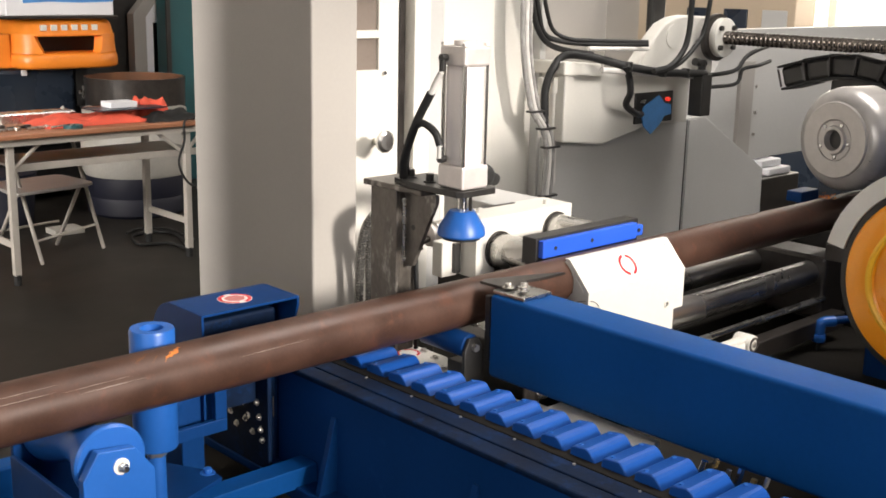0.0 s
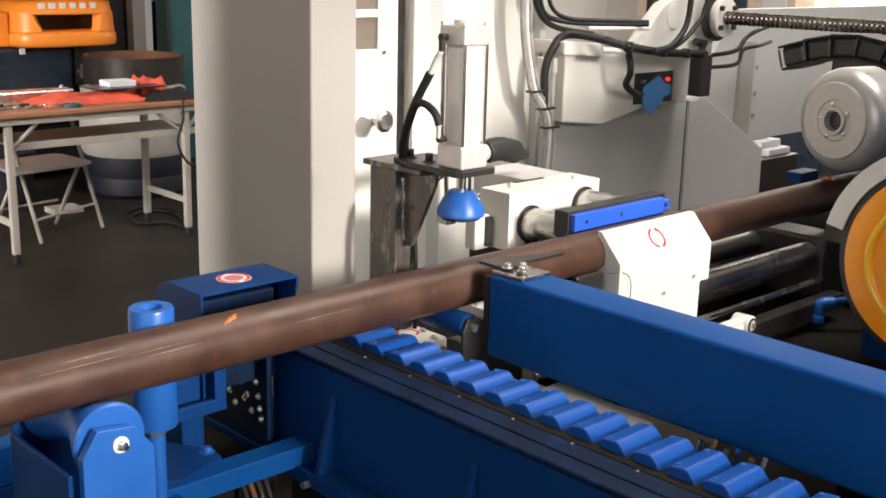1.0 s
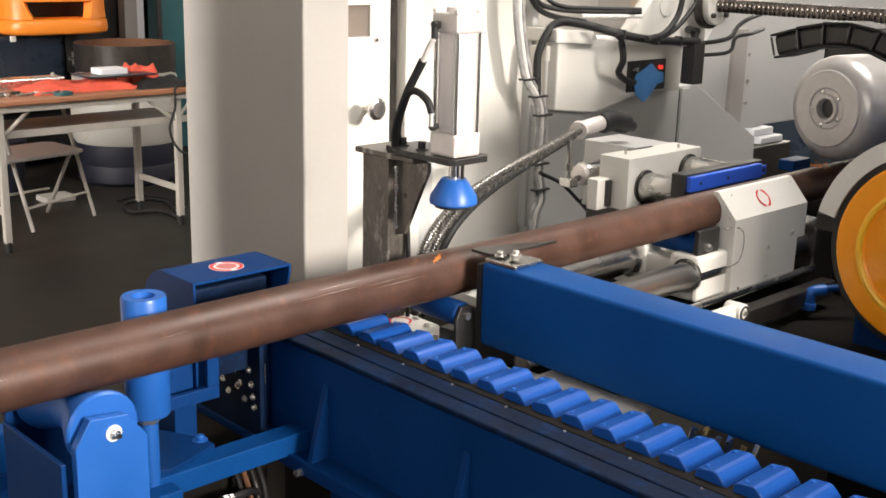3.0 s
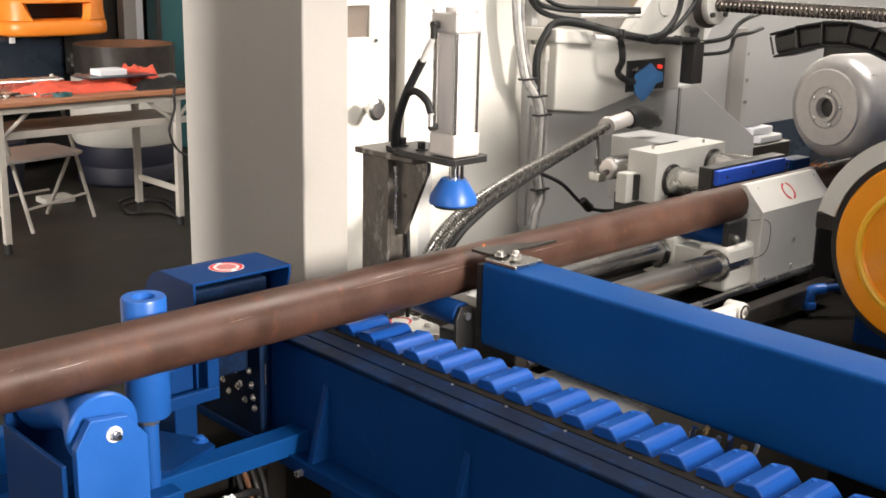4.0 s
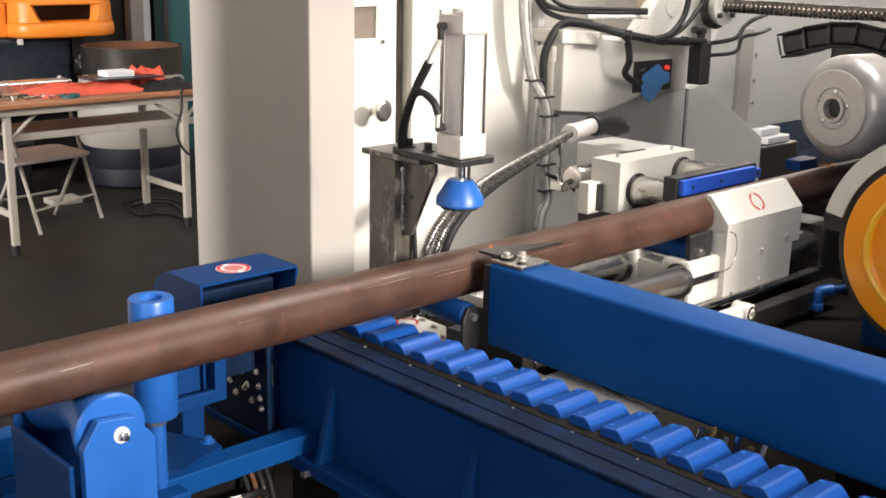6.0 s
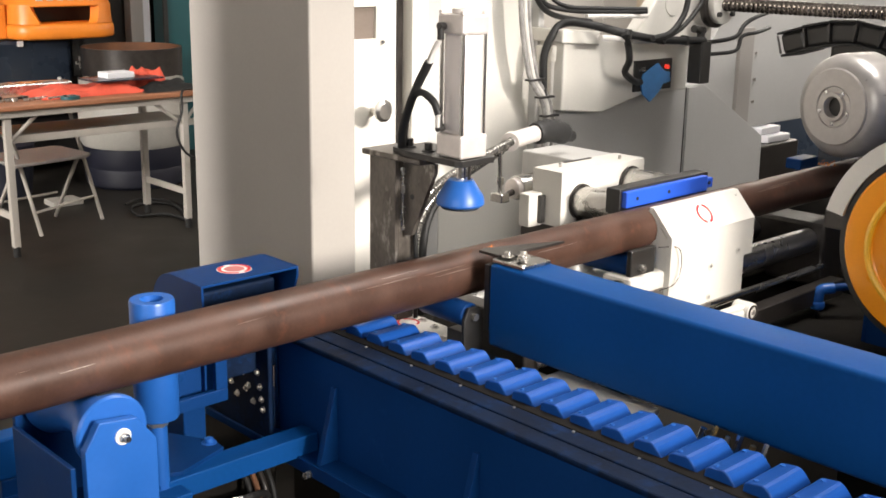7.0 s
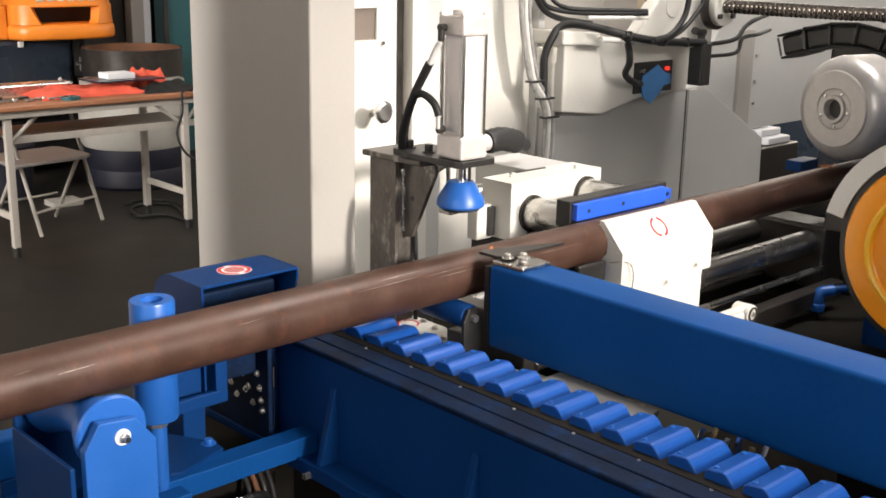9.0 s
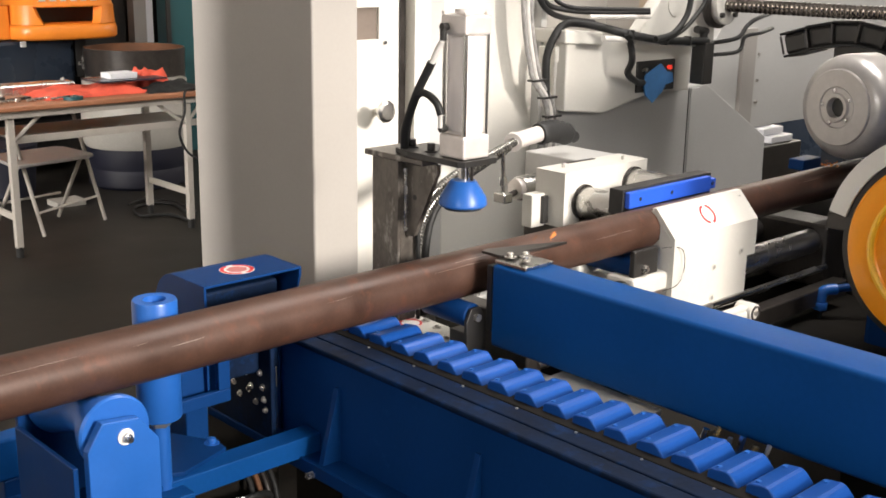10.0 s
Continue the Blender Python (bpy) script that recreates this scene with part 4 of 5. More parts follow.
# upright conduits beside the arm casting
for k, (x, z) in enumerate(((3.132, 1.030), (3.196, 0.843))):
    cable("conduit", [(x, 2.80, 1.216), (x + 0.004, 2.80, z)], 0.013, SLEEVE, "pale upright conduit with a gland", "conduit", "conduits")
    gland = thing("cable_gland", (x, 2.80, 1.237), "cream plastic cable gland below the shelf", "cable gland", "cable glands")
    part("nut", rod((x, 2.80, 1.249), (x, 2.80, 1.221), 0.022, seg=6), CREAM, gland)
    part("body", rod((x, 2.80, 1.221), (x, 2.80, 1.190), 0.019, seg=16), CREAM, gland)
for k, (dx, r) in enumerate(((-0.016, 0.008), (0.004, 0.010), (0.024, 0.008))):
    cable("cable", [(2.997 + dx, 2.775, 1.600), (2.997 + dx, 2.775, 1.450), (3.007 + dx, 2.775, 1.333), (3.035 + dx, 2.775, 1.213), (3.064 + dx, 2.775, 1.132), (3.119 + dx, 2.775, 1.066), (3.146 + dx, 2.775, 1.001), (3.147 + dx, 2.775, 0.896), (3.141 + dx, 2.775, 0.791), (3.162 + dx, 2.775, 0.680), (3.134 + dx, 2.775, 0.619), (3.113 + dx, 2.775, 0.469)], r, (CLEAR, SLEEVE, CLEAR)[k], "pale cable tied in a bundle down the frame")
for x, z in ((3.064, 1.132), (3.119, 1.066), (3.149, 0.995), (3.145, 0.813), (3.154, 0.714)):
    tagged(part("cable_tie", box((x - 0.032, 2.758, z - 0.004), (x + 0.047, 2.790, z + 0.004), 0.002), BLACK), "black cable tie round the bundle", "cable tie", "cable ties")
cable("cable", [(3.128, 2.78, 1.06), (3.122, 2.78, 1.13), (3.122, 2.78, 1.213), (3.145, 2.77, 1.281), (3.195, 2.76, 1.328), (3.261, 2.7, 1.327), (3.371, 2.6, 1.294), (3.552, 2.58, 1.268), (3.829, 2.58, 1.252)], 0.015, RUBBER, "thick black cable along the machine arm")
cable("cable", [(3.045, 2.82, 1.75), (3.060, 2.82, 1.60), (3.085, 2.82, 1.487), (3.116, 2.82, 1.417), (3.171, 2.82, 1.37), (3.261, 2.82, 1.344), (3.425, 2.82, 1.323)], 0.011, RUBBER, "black cable joining the arm bundle")
cable("cable", [(3.065, 2.82, 1.75), (3.085, 2.82, 1.60), (3.112, 2.82, 1.487), (3.147, 2.82, 1.407), (3.219, 2.8, 1.378), (3.333, 2.72, 1.368), (3.48, 2.6, 1.372)], 0.010, RUBBER, "black cable along the machine arm")
cable("cable", [(3.105, 2.82, 1.75), (3.125, 2.82, 1.60), (3.157, 2.82, 1.487), (3.199, 2.82, 1.416), (3.243, 2.78, 1.387), (3.332, 2.72, 1.381), (3.479, 2.6, 1.38)], 0.008, RUBBER, "black cable along the machine arm")
cable("cable", [(3.345, 2.60, 1.300), (3.40, 2.62, 1.26), (3.416, 2.62, 1.198), (3.446, 2.66, 1.144), (3.56, 2.70, 1.10), (3.63, 2.725, 1.09)], 0.013, RUBBER, "black cable to the switch panel")
cable("cable", [(3.39, 2.5, 1.284), (3.491, 2.5, 1.3), (3.564, 2.5, 1.355), (3.59, 2.5, 1.426), (3.595, 2.5, 1.55)], 0.011, RUBBER, "black cable rising over the nut bracket")
cable("cable", [(3.459, 2.5, 1.281), (3.559, 2.5, 1.314), (3.641, 2.5, 1.37), (3.688, 2.5, 1.424), (3.714, 2.5, 1.55)], 0.009, RUBBER, "black cable rising over the nut bracket")
cable("cable", [(3.59, 2.62, 1.259), (3.737, 2.62, 1.244), (3.929, 2.62, 1.239), (4.109, 2.62, 1.252), (4.173, 2.62, 1.298), (4.245, 2.62, 1.325), (4.5, 2.7, 1.34)], 0.009, RUBBER, "black cable sagging from the valve")
cable("cable", [(3.916, 2.62, 1.19), (4.118, 2.62, 1.196), (4.163, 2.62, 1.252), (4.277, 2.62, 1.264), (4.5, 2.7, 1.27)], 0.008, RUBBER, "black cable sagging from the valve")
for x, y, z in ((3.371, 2.60, 1.294), (3.552, 2.58, 1.268), (3.70, 2.58, 1.259)):
    tagged(part("cable_tie", box((x - 0.004, y - 0.018, z - 0.018), (x + 0.004, y + 0.018, z + 0.018), 0.003), BLACK), "black cable tie on the arm cables", "cable tie", "cable ties")
cable("conduit", [(3.17, 2.63, 1.362), (3.52, 2.63, 1.352)], 0.008, SLEEVE, "thin pale conduit along the arm", "conduit", "conduits")
cable("conduit", [(3.24, 2.62, 1.285), (3.90, 2.62, 1.232)], 0.011, SLEEVE, "thin pale conduit along the arm", "conduit", "conduits")
cable("cable", [(2.956, 2.6, 0.83), (3.081, 2.6, 0.774), (3.199, 2.6, 0.685), (3.301, 2.6, 0.644), (3.422, 2.6, 0.627)], 0.007, RUBBER, "thin black cable with a knot behind the carriage")
tagged(part("cable_knot", tube([(3.19, 2.59, 0.70), (3.215, 2.585, 0.675), (3.235, 2.59, 0.665)], 0.016, 10, 6, 0.002), RUBBER), "black knot in the thin cable", "cable knot")

# ================= saw head =================
head = thing("cutting_unit", (3.3, 1.4, 0), "dark saw head with a blue housing and white guard arc", "saw head")
part("housing", box((3.16, 0.70, 0.0), (3.62, 1.50, 1.00), 0.02), NAVY, head)


def guard_rim(a0, a1):
    """Part of a thick ring about the wheel, from angle a0 to a1 in the plane across the pipe."""
    b = bmesh.new()
    rows = []
    for k in range(31):
        t = radians(a0 + (a1 - a0) * k / 30)
        rows.append([b.verts.new((3.04 + h, 1.257 + r * math.cos(t), 0.80 + r * math.sin(t))) for h, r in ((0, 0.283), (0, 0.336), (0.11, 0.336), (0.11, 0.283))])
    for p, q in zip(rows, rows[1:]):
        for m in range(4):
            b.faces.new((p[m], p[(m + 1) % 4], q[(m + 1) % 4], q[m]))
    b.faces.new(rows[0]), b.faces.new(rows[-1][::-1])
    bmesh.ops.recalc_face_normals(b, faces=b.faces)
    return smooth(b, 30)


part("guard_arc", guard_rim(12, 175), CREAM, head, "cream blade guard rim")
# The dark gap between wheel and guard is filled by a black ring.
part("gap_ring", turned([(0.02, 0.263), (0.02, 0.283), (0.09, 0.283), (0.09, 0.263)], (3.03, 1.257, 0.800), "x", 72, closed=True), BLACK, head, "black ring drawn for the dark gap round the wheel")
# Near-black filler added below the saw head.
part("base", box((2.97, 0.75, 0.0), (3.60, 2.0, 0.46), 0.01), NEAR_BLACK, head, "near-black base")
part("rear_block", box((3.70, 1.62, 0.40), (4.10, 2.20, 0.755), 0.01), BLACK, head)
part("fixed_jaw", box((3.60, 1.990, 0.855), (3.72, 2.05, 0.892), 0.004), NAVY, head, "blue jaw block at the cut")
part("guard_block", box((3.12, 1.565, 0.795), (3.20, 1.632, 0.845), 0.004), DARK, head, "dark steel block")
# Unseen box, added to shade pipe and carriage near the saw.
part("sun_block", box((2.96, 0.30, 0.0), (4.6, 1.06, 1.58), 0.02), NAVY, head, "tall unseen dark blue box added to block the sun")
part("upper_housing", box((3.92, 1.20, 1.0), (4.4, 2.10, 1.33), 0.02), BLACK, head)
wheel = thing("orange_wheel_cover", (3.05, 1.257, 0.800), "round orange painted wheel cover with a raised yellow ring", "wheel cover")
part("disc", turned([(0.10, 0.01), (0.10, 0.263), (0.012, 0.263), (0.0, 0.255), (-0.004, 0.196), (0.0, 0.181), (0.008, 0.174), (0.008, 0.01)], (3.03, 1.257, 0.800), "x", 96), ORANGE, wheel)
part("ring", turned([(-0.006, 0.178), (-0.009, 0.186), (-0.006, 0.195), (0.004, 0.195), (0.004, 0.178)], (3.03, 1.257, 0.800), "x", 96, closed=True), YELLOW, wheel, "raised yellow ring")
part("hub", rod((3.045, 1.257, 0.80), (3.02, 1.257, 0.80), 0.06, seg=40, w=0.004), ORANGE, wheel)
DRUM = Vector((3.600, 1.887, 1.089))
drum = thing("spinning_steel_drum", DRUM, "turned steel drum with a slotted face, spinning", "drum")
part("body", turned([(0.40, 0.05), (0.40, 0.178), (0.055, 0.178), (0.036, 0.174), (0.018, 0.162), (0.004, 0.142), (0.001, 0.131), (0.40, 0.131)], DRUM, "x", 96), DRUM_STEEL, drum)
part("face", turned([(0.03, 0.1305), (-0.002, 0.1305), (-0.006, 0.127), (-0.006, 0.072), (-0.003, 0.069), (0.03, 0.069)], DRUM, "x", 96), FACE, drum, "satin grey drum face")
part("hub", turned([(0.03, 0.0692), (-0.001, 0.0692), (-0.004, 0.066), (-0.004, 0.050), (-0.014, 0.046), (-0.014, 0.036), (-0.006, 0.033), (0.05, 0.032)], DRUM, "x", 64), FACE, drum, "machined steel hub")
part("bore", rod(DRUM + Vector((0.012, 0, 0)), DRUM + Vector((0.05, 0, 0)), 0.034, seg=32), BLACK, drum)
for k in range(5):
    a = radians(45 + 72 * k)
    d = Vector((0, math.cos(a), math.sin(a)))
    part("hub_screw", rod(DRUM + d * 0.058 + Vector((-0.002, 0, 0)), DRUM + d * 0.058 + Vector((-0.008, 0, 0)), 0.007, seg=14, w=0.002), CHROME, drum)
carrier = thing("cable_carrier", (3.55, 1.9, 1.28), "black plastic energy chain curving over the drum", "cable carrier")
for i, (z, tilt) in enumerate(((1.306, -17), (1.332, -12), (1.346, -3), (1.342, 9), (1.320, 20))):
    turn = Matrix.Translation((0, 1.985 - 0.088 * i, z)) @ Matrix.Rotation(radians(tilt), 4, "X")
    b = box((3.46, -0.043, -0.034), (3.56, 0.043, 0.034), 0.012)
    bmesh.ops.transform(b, matrix=turn, verts=b.verts)
    part("chain_link", b, BLACK, carrier)
    for z0 in (0.033, -0.041):
        b = box((3.445, -0.046, z0), (3.575, 0.046, z0 + 0.008), 0.003)
        bmesh.ops.transform(b, matrix=turn, verts=b.verts)
        part("link_rim", b, RUBBER, carrier)
    b = rod((3.452, 0.046, -0.03), (3.452, 0.046, 0.03), 0.004, seg=8)
    bmesh.ops.transform(b, matrix=turn, verts=b.verts)
    part("link_pin", b, DARK, carrier)
nozzle = thing("coolant_hose", (3.27, 1.7, 0.4), "bright blue coolant elbow on a dark blue hose", "hose")
part("elbow", tube([(3.268, 1.70, 0.495), (3.268, 1.70, 0.53), (3.275, 1.695, 0.552), (3.305, 1.67, 0.558)], 0.018, 16, 6), BLUE, nozzle)
part("collar", rod((3.268, 1.70, 0.49), (3.268, 1.70, 0.515), 0.022, seg=20, w=0.003), BLUE, nozzle)
part("hose", tube([(3.30, 1.675, 0.558), (3.36, 1.62, 0.57), (3.45, 1.55, 0.60)], 0.013, 12, 6), NAVY, nozzle)
part("drop_hose", tube([(3.268, 1.70, 0.495), (3.268, 1.70, 0.30), (3.27, 1.70, 0.0)], 0.006, 10, 4), RUBBER, nozzle)
cable("hose", [(3.05, 1.35, 0.40), (3.15, 1.30, 0.42), (3.3, 1.22, 0.42), (3.5, 1.1, 0.40)], 0.022, RUBBER, "black ribbed hose lying by the saw head", "hose", "saw hoses", 0.004, 24, 12)
chips = thing("metal_chips", (3.62, 1.9, 0.86), "small heap of copper coloured metal chips on the pipe", "chips", kind="stuff")
cb = bmesh.new()
rnd = random.Random(3)
for i in range(40):
    p = Vector((3.62 + rnd.gauss(0, 0.014), 1.90 + rnd.gauss(0, 0.014), 0.884 + abs(rnd.gauss(0, 0.008))))
    v = [cb.verts.new(p + Vector([rnd.gauss(0, 0.004) for _ in range(3)])) for _ in range(3)]
    cb.faces.new(v)
part("chip", cb, RUST, chips)

# white packs and blue trestle seen past the saw
packs = thing("stacked_white_packs", (5.95, 3.5, 0), "stack of white foam packs with ragged edges", "packs")
for i, (dx, dy, w) in enumerate(((0.0, 0.06, 0.36), (0.05, 0.02, 0.43), (0.10, -0.02, 0.48))):
    z = 0.690 - 0.042 * i
    part("pack", box((5.53 + dx * 0.3, 3.30 + dy, z - 0.040), (5.40 + w * 0.8, 3.46, z), 0.008), CARD, packs)
part("pallet", box((5.45, 3.26, 0), (5.85, 3.5, 0.565), 0.01), DARK, packs)
tanc = thing("tan_cabinet", (8.1, 5.2, 0), "tan cabinet with grey glazed doors by the window", "cabinet")
part("body", box((8.0, 4.62, 0), (8.3, 6.1, 2.2), 0.01), TAN, tanc)
for y in (4.80, 5.15, 5.5):
    part("pane", box((7.985, y - 0.12, 1.06), (8.0, y + 0.10, 1.40), 0.01), SLATE if y != 4.80 else GREY, tanc, "grey pane")
cabinet2 = thing("blue_cabinet", (7.3, 4.0, 0), "dark blue steel cabinet by the window", "cabinet")
part("body", box((6.9, 3.7, 0), (7.8, 4.5, 0.62), 0.01), SLATE, cabinet2)

# ================= back of the workshop =================
tab = thing("folding_table", (2.9, 5.85, 0), "brown topped folding table on ivory steel legs with a shelf", "table")
part("tabletop", box((1.60, 5.58, 0.757), (3.46, 6.20, 0.785), 0.006), TABLE, tab)
part("apron", join(box((1.62, 5.60, 0.722), (3.44, 5.62, 0.757), 0.002), box((1.62, 6.16, 0.722), (3.44, 6.18, 0.757), 0.002)), TABLE_METAL, tab)
part("shelf", box((2.33, 5.66, 0.600), (3.40, 6.06, 0.614), 0.003), DRUM_WHITE, tab, "scuffed grey shelf board")
part("shelf_rail", box((2.33, 5.645, 0.585), (3.40, 5.66, 0.622), 0.002), TABLE_METAL, tab)
for x in (2.30, 3.31):
    for y in (5.63, 6.10):
        leg = part("leg", box((x - 0.018, y - 0.018, 0.05), (x + 0.018, y + 0.018, 0.74), 0.003), TABLE_METAL, tab)
        part("foot", join(rod((x, y, 0.0), (x, y, 0.055), 0.020, seg=14)), RUBBER, leg)
    part("leg_bar", box((x - 0.008, 5.64, 0.19), (x + 0.008, 6.09, 0.225), 0.002), TABLE_METAL, tab)
for x0, x1 in ((2.31, 2.47), (3.30, 3.12), (3.30, 3.43)):
    part("brace", rod((x0, 5.63, 0.60), (x1, 5.63, 0.735), 0.011, seg=10), TABLE_METAL, tab)
chair = thing("folding_chair", (2.7, 6.0, 0), "grey metal folding chair pushed under the table", "chair")
part("seat", prism([(2.38, 5.83), (2.40, 5.80), (2.82, 5.86), (2.87, 5.90), (2.84, 6.20), (2.80, 6.24), (2.40, 6.20)], "z", 0.425, 0.445, 0.006), FACE, chair, "scuffed bare metal seat")
for k, (a, b) in enumerate((((2.56, 5.915, 0.012), (2.40, 5.99, 0.85)), ((3.00, 6.07, 0.012), (2.80, 6.08, 0.85)), ((2.42, 6.25, 0.012), (2.44, 5.90, 0.43)), ((2.83, 6.32, 0.012), (2.82, 5.95, 0.43)))):
    part("leg", rod(a, b, 0.011, seg=12), TABLE_METAL, chair)
part("stretcher", rod((2.53, 5.93, 0.14), (2.965, 6.07, 0.16), 0.008, seg=10), TABLE_METAL, chair)
part("stretcher", rod((2.42, 6.21, 0.16), (2.83, 6.28, 0.16), 0.008, seg=10), TABLE_METAL, chair)
part("backrest", box((2.38, 5.98, 0.70), (2.83, 6.10, 0.84), 0.01), STEEL, chair)


def crumpled(lo, hi, h, seed, n=16):
    b = bmesh.new()
    g = [[None] * (n + 1) for _ in range(n + 1)]
    for i in range(n + 1):
        for j in range(n + 1):
            u, v = i / n, j / n
            e = min(u, v, 1 - u, 1 - v) * 4
            q = noise.fractal(Vector((u * 3 + seed, v * 3, seed)), 1.0, 2.0, 4)
            z = lo[2] + max(0.002, h * min(1, e) * (0.55 + 0.6 * q))
            wob = 0.05 * noise.noise(Vector((u * 4, v * 4, seed + 9)))
            g[i][j] = b.verts.new((lo[0] + (hi[0] - lo[0]) * (u + wob), lo[1] + (hi[1] - lo[1]) * (v + wob), z))
    for i in range(n):
        for j in range(n):
            b.faces.new((g[i][j], g[i + 1][j], g[i + 1][j + 1], g[i][j + 1]))
    return smooth(b, 60)


tagged(part("red_cloth", crumpled((2.52, 5.68, 0.785), (3.15, 6.02, 0.785), 0.075, 2.3), CLOTH), "crumpled red cloth lying on the table", "cloth")
tagged(part("red_rag", crumpled((3.12, 5.80, 0.785), (3.36, 6.05, 0.785), 0.13, 7.7), CLOTH), "balled red rag lying on the table", "rag")
tagged(part("white_box", box((2.94, 5.78, 0.8585), (3.10, 5.90, 0.890), 0.003), CARD), "flat white carton on the red cloth", "box")
tagged(part("clipboard", box((2.84, 5.72, 0.850), (3.25, 5.95, 0.858), 0.002), SLATE), "grey blue folder lying on the red cloth", "folder")
tagged(part("black_bag", crumpled((3.08, 5.62, 0.785), (3.45, 5.85, 0.785), 0.06, 4.1), RUBBER), "black tool roll lying on the table", "tool roll")
cable("cable", [(3.46, 5.66, 0.84), (3.36, 5.60, 0.80), (3.27, 5.57, 0.79), (3.26, 5.565, 0.68), (3.22, 5.56, 0.56), (3.28, 5.56, 0.44), (3.42, 5.56, 0.38)], 0.007, RUBBER, "black power cable hanging off the table", "cable", "floor cables")
for k, (x, y, m) in enumerate(((2.34, 5.70, BOLT), (2.42, 5.76, DARK), (2.50, 5.70, BOLT), (2.62, 5.68, BOLT), (2.30, 5.80, DARK))):
    tool = thing("hand_tool", (x, y, 0.785), "small metal hand tool on the table", "tool", "hand tools")
    part("shank", rod((x - 0.07, y, 0.795), (x + 0.06, y + 0.03, 0.795), 0.007, seg=10), m, tool)
    part("head", rod((x + 0.05, y + 0.028, 0.787), (x + 0.05, y + 0.028, 0.803), 0.018, seg=12), m, tool)
tape = tagged(part("tape_roll", turned([(0, 0.035), (0, 0.05), (0.018, 0.05), (0.018, 0.035)], (2.66, 5.66, 0.785), "z", 28, closed=True), TEAL), "roll of green tape on the table", "tape")

cable("cable", [(3.40, 5.78, 0.012), (3.51, 6.14, 0.012), (3.43, 6.28, 0.012), (3.28, 6.24, 0.012), (3.21, 6.02, 0.012), (3.36, 5.94, 0.012), (3.36, 5.69, 0.012)], 0.010, RUBBER, "black power cable lying in loops on the floor", "cable", "floor cables")
cable("cable", [(3.52, 5.93, 0.012), (3.55, 6.27, 0.012), (3.42, 6.41, 0.012), (3.29, 6.34, 0.012)], 0.008, RUBBER, "black power cable lying on the floor", "cable", "floor cables")

# barrels and vat behind the table
barrel = thing("plastic_barrel", (3.74, 6.95, 0), "dark blue barrel under a dirty white drum", "barrel")
part("lower", turned([(0.0, 0.31), (0.02, 0.33), (0.10, 0.335), (0.13, 0.325), (0.17, 0.335), (0.30, 0.335), (0.33, 0.325), (0.36, 0.335), (0.40, 0.33)], (3.72, 6.98, -0.0), "z", 48), DRUM_BLUE, barrel)
part("upper", turned([(0.27, 0.34), (0.30, 0.355), (0.62, 0.36), (0.66, 0.34), (0.70, 0.34)], (3.72, 6.98, 0), "z", 48), DRUM_WHITE, barrel, "dirty white drum")
vat = thing("round_steel_vat", (3.9, 7.2, 0.7), "large dark steel vat with a rusty brown inside", "vat")
part("side", turned([(0.66, 0.325), (0.66, 0.335), (0.885, 0.340), (0.885, 0.327), (0.68, 0.315)], (3.875, 7.25, 0), "z", 56), DARK, vat)
part("inside", turned([(0.70, 0.01), (0.70, 0.326), (0.8855, 0.3275), (0.8855, 0.323), (0.71, 0.320), (0.71, 0.01)], (3.875, 7.25, 0), "z", 48), VAT_RUST, vat)
part("stand", rod((3.85, 7.25, 0.0), (3.85, 7.25, 0.70), 0.3, seg=32), SLATE, vat)
truck = thing("forklift", (3.4, 7.9, 0), "orange forklift rear with a rounded counterweight and dark body", "forklift")


def bow(a, grow):
    """A point of the counterweight's rounded plan at angle a, grown outward."""
    cx, cy = math.cos(a), math.sin(a)
    k = (abs(cx) ** 4.2 + abs(cy) ** 4.2) ** (-1 / 4.2)
    return 3.55 + cx * k * (0.385 + grow), 7.85 + cy * k * (0.40 + grow)


def band(levels, seg=56):
    """A closed band of rounded plans, (height, outward growth) from below."""
    b = bmesh.new()
    rows = [[b.verts.new((*bow(2 * math.pi * i / seg, g), z)) for i in range(seg)] for z, g in levels]
    for r0, r1 in zip(rows, rows[1:]):
        for i in range(seg):
            b.faces.new((r0[i], r0[(i + 1) % seg], r1[(i + 1) % seg], r1[i]))
    b.faces.new(rows[0][::-1]), b.faces.new(rows[-1])
    return smooth(b, 40)


def slot_wall():
    """The wall round the slot's height, open at the front between slanting cheeks."""
    b = bmesh.new()
    rows = []
    for z, g, left, right in ((1.036, -0.004, -120, -64), (1.06, -0.006, -122, -62), (1.10, -0.008, -125, -61), (1.157, -0.010, -128, -60)):
        outer, inner = [], []
        for i in range(49):
            a = radians(right + (360 + left - right) * i / 48)
            outer.append(b.verts.new((*bow(a, g), z)))
            inner.append(b.verts.new((*bow(a, g - 0.06), z)))
        rows.append(outer + inner[::-1])
    n = len(rows[0])
    for r0, r1 in zip(rows, rows[1:]):
        for i in range(n):
            b.faces.new((r0[i], r0[(i + 1) % n], r1[(i + 1) % n], r1[i]))
    bmesh.ops.recalc_face_normals(b, faces=b.faces)
    return smooth(b, 35)


part("lower_band", band(((0.930, -0.03), (0.938, -0.004), (0.950, 0.004), (0.985, 0.006), (1.012, 0.003), (1.028, -0.002), (1.037, -0.016))), TRUCK, truck)
part("slot_wall", slot_wall(), TRUCK, truck)
part("upper_band", band(((1.150, -0.018), (1.157, -0.010), (1.168, -0.018), (1.225, -0.030), (1.252, -0.045), (1.268, -0.085))), TRUCK, truck)
part("slot_back", box((3.22, 7.72, 1.036), (3.88, 7.76, 1.15), 0.0), BLACK, truck)
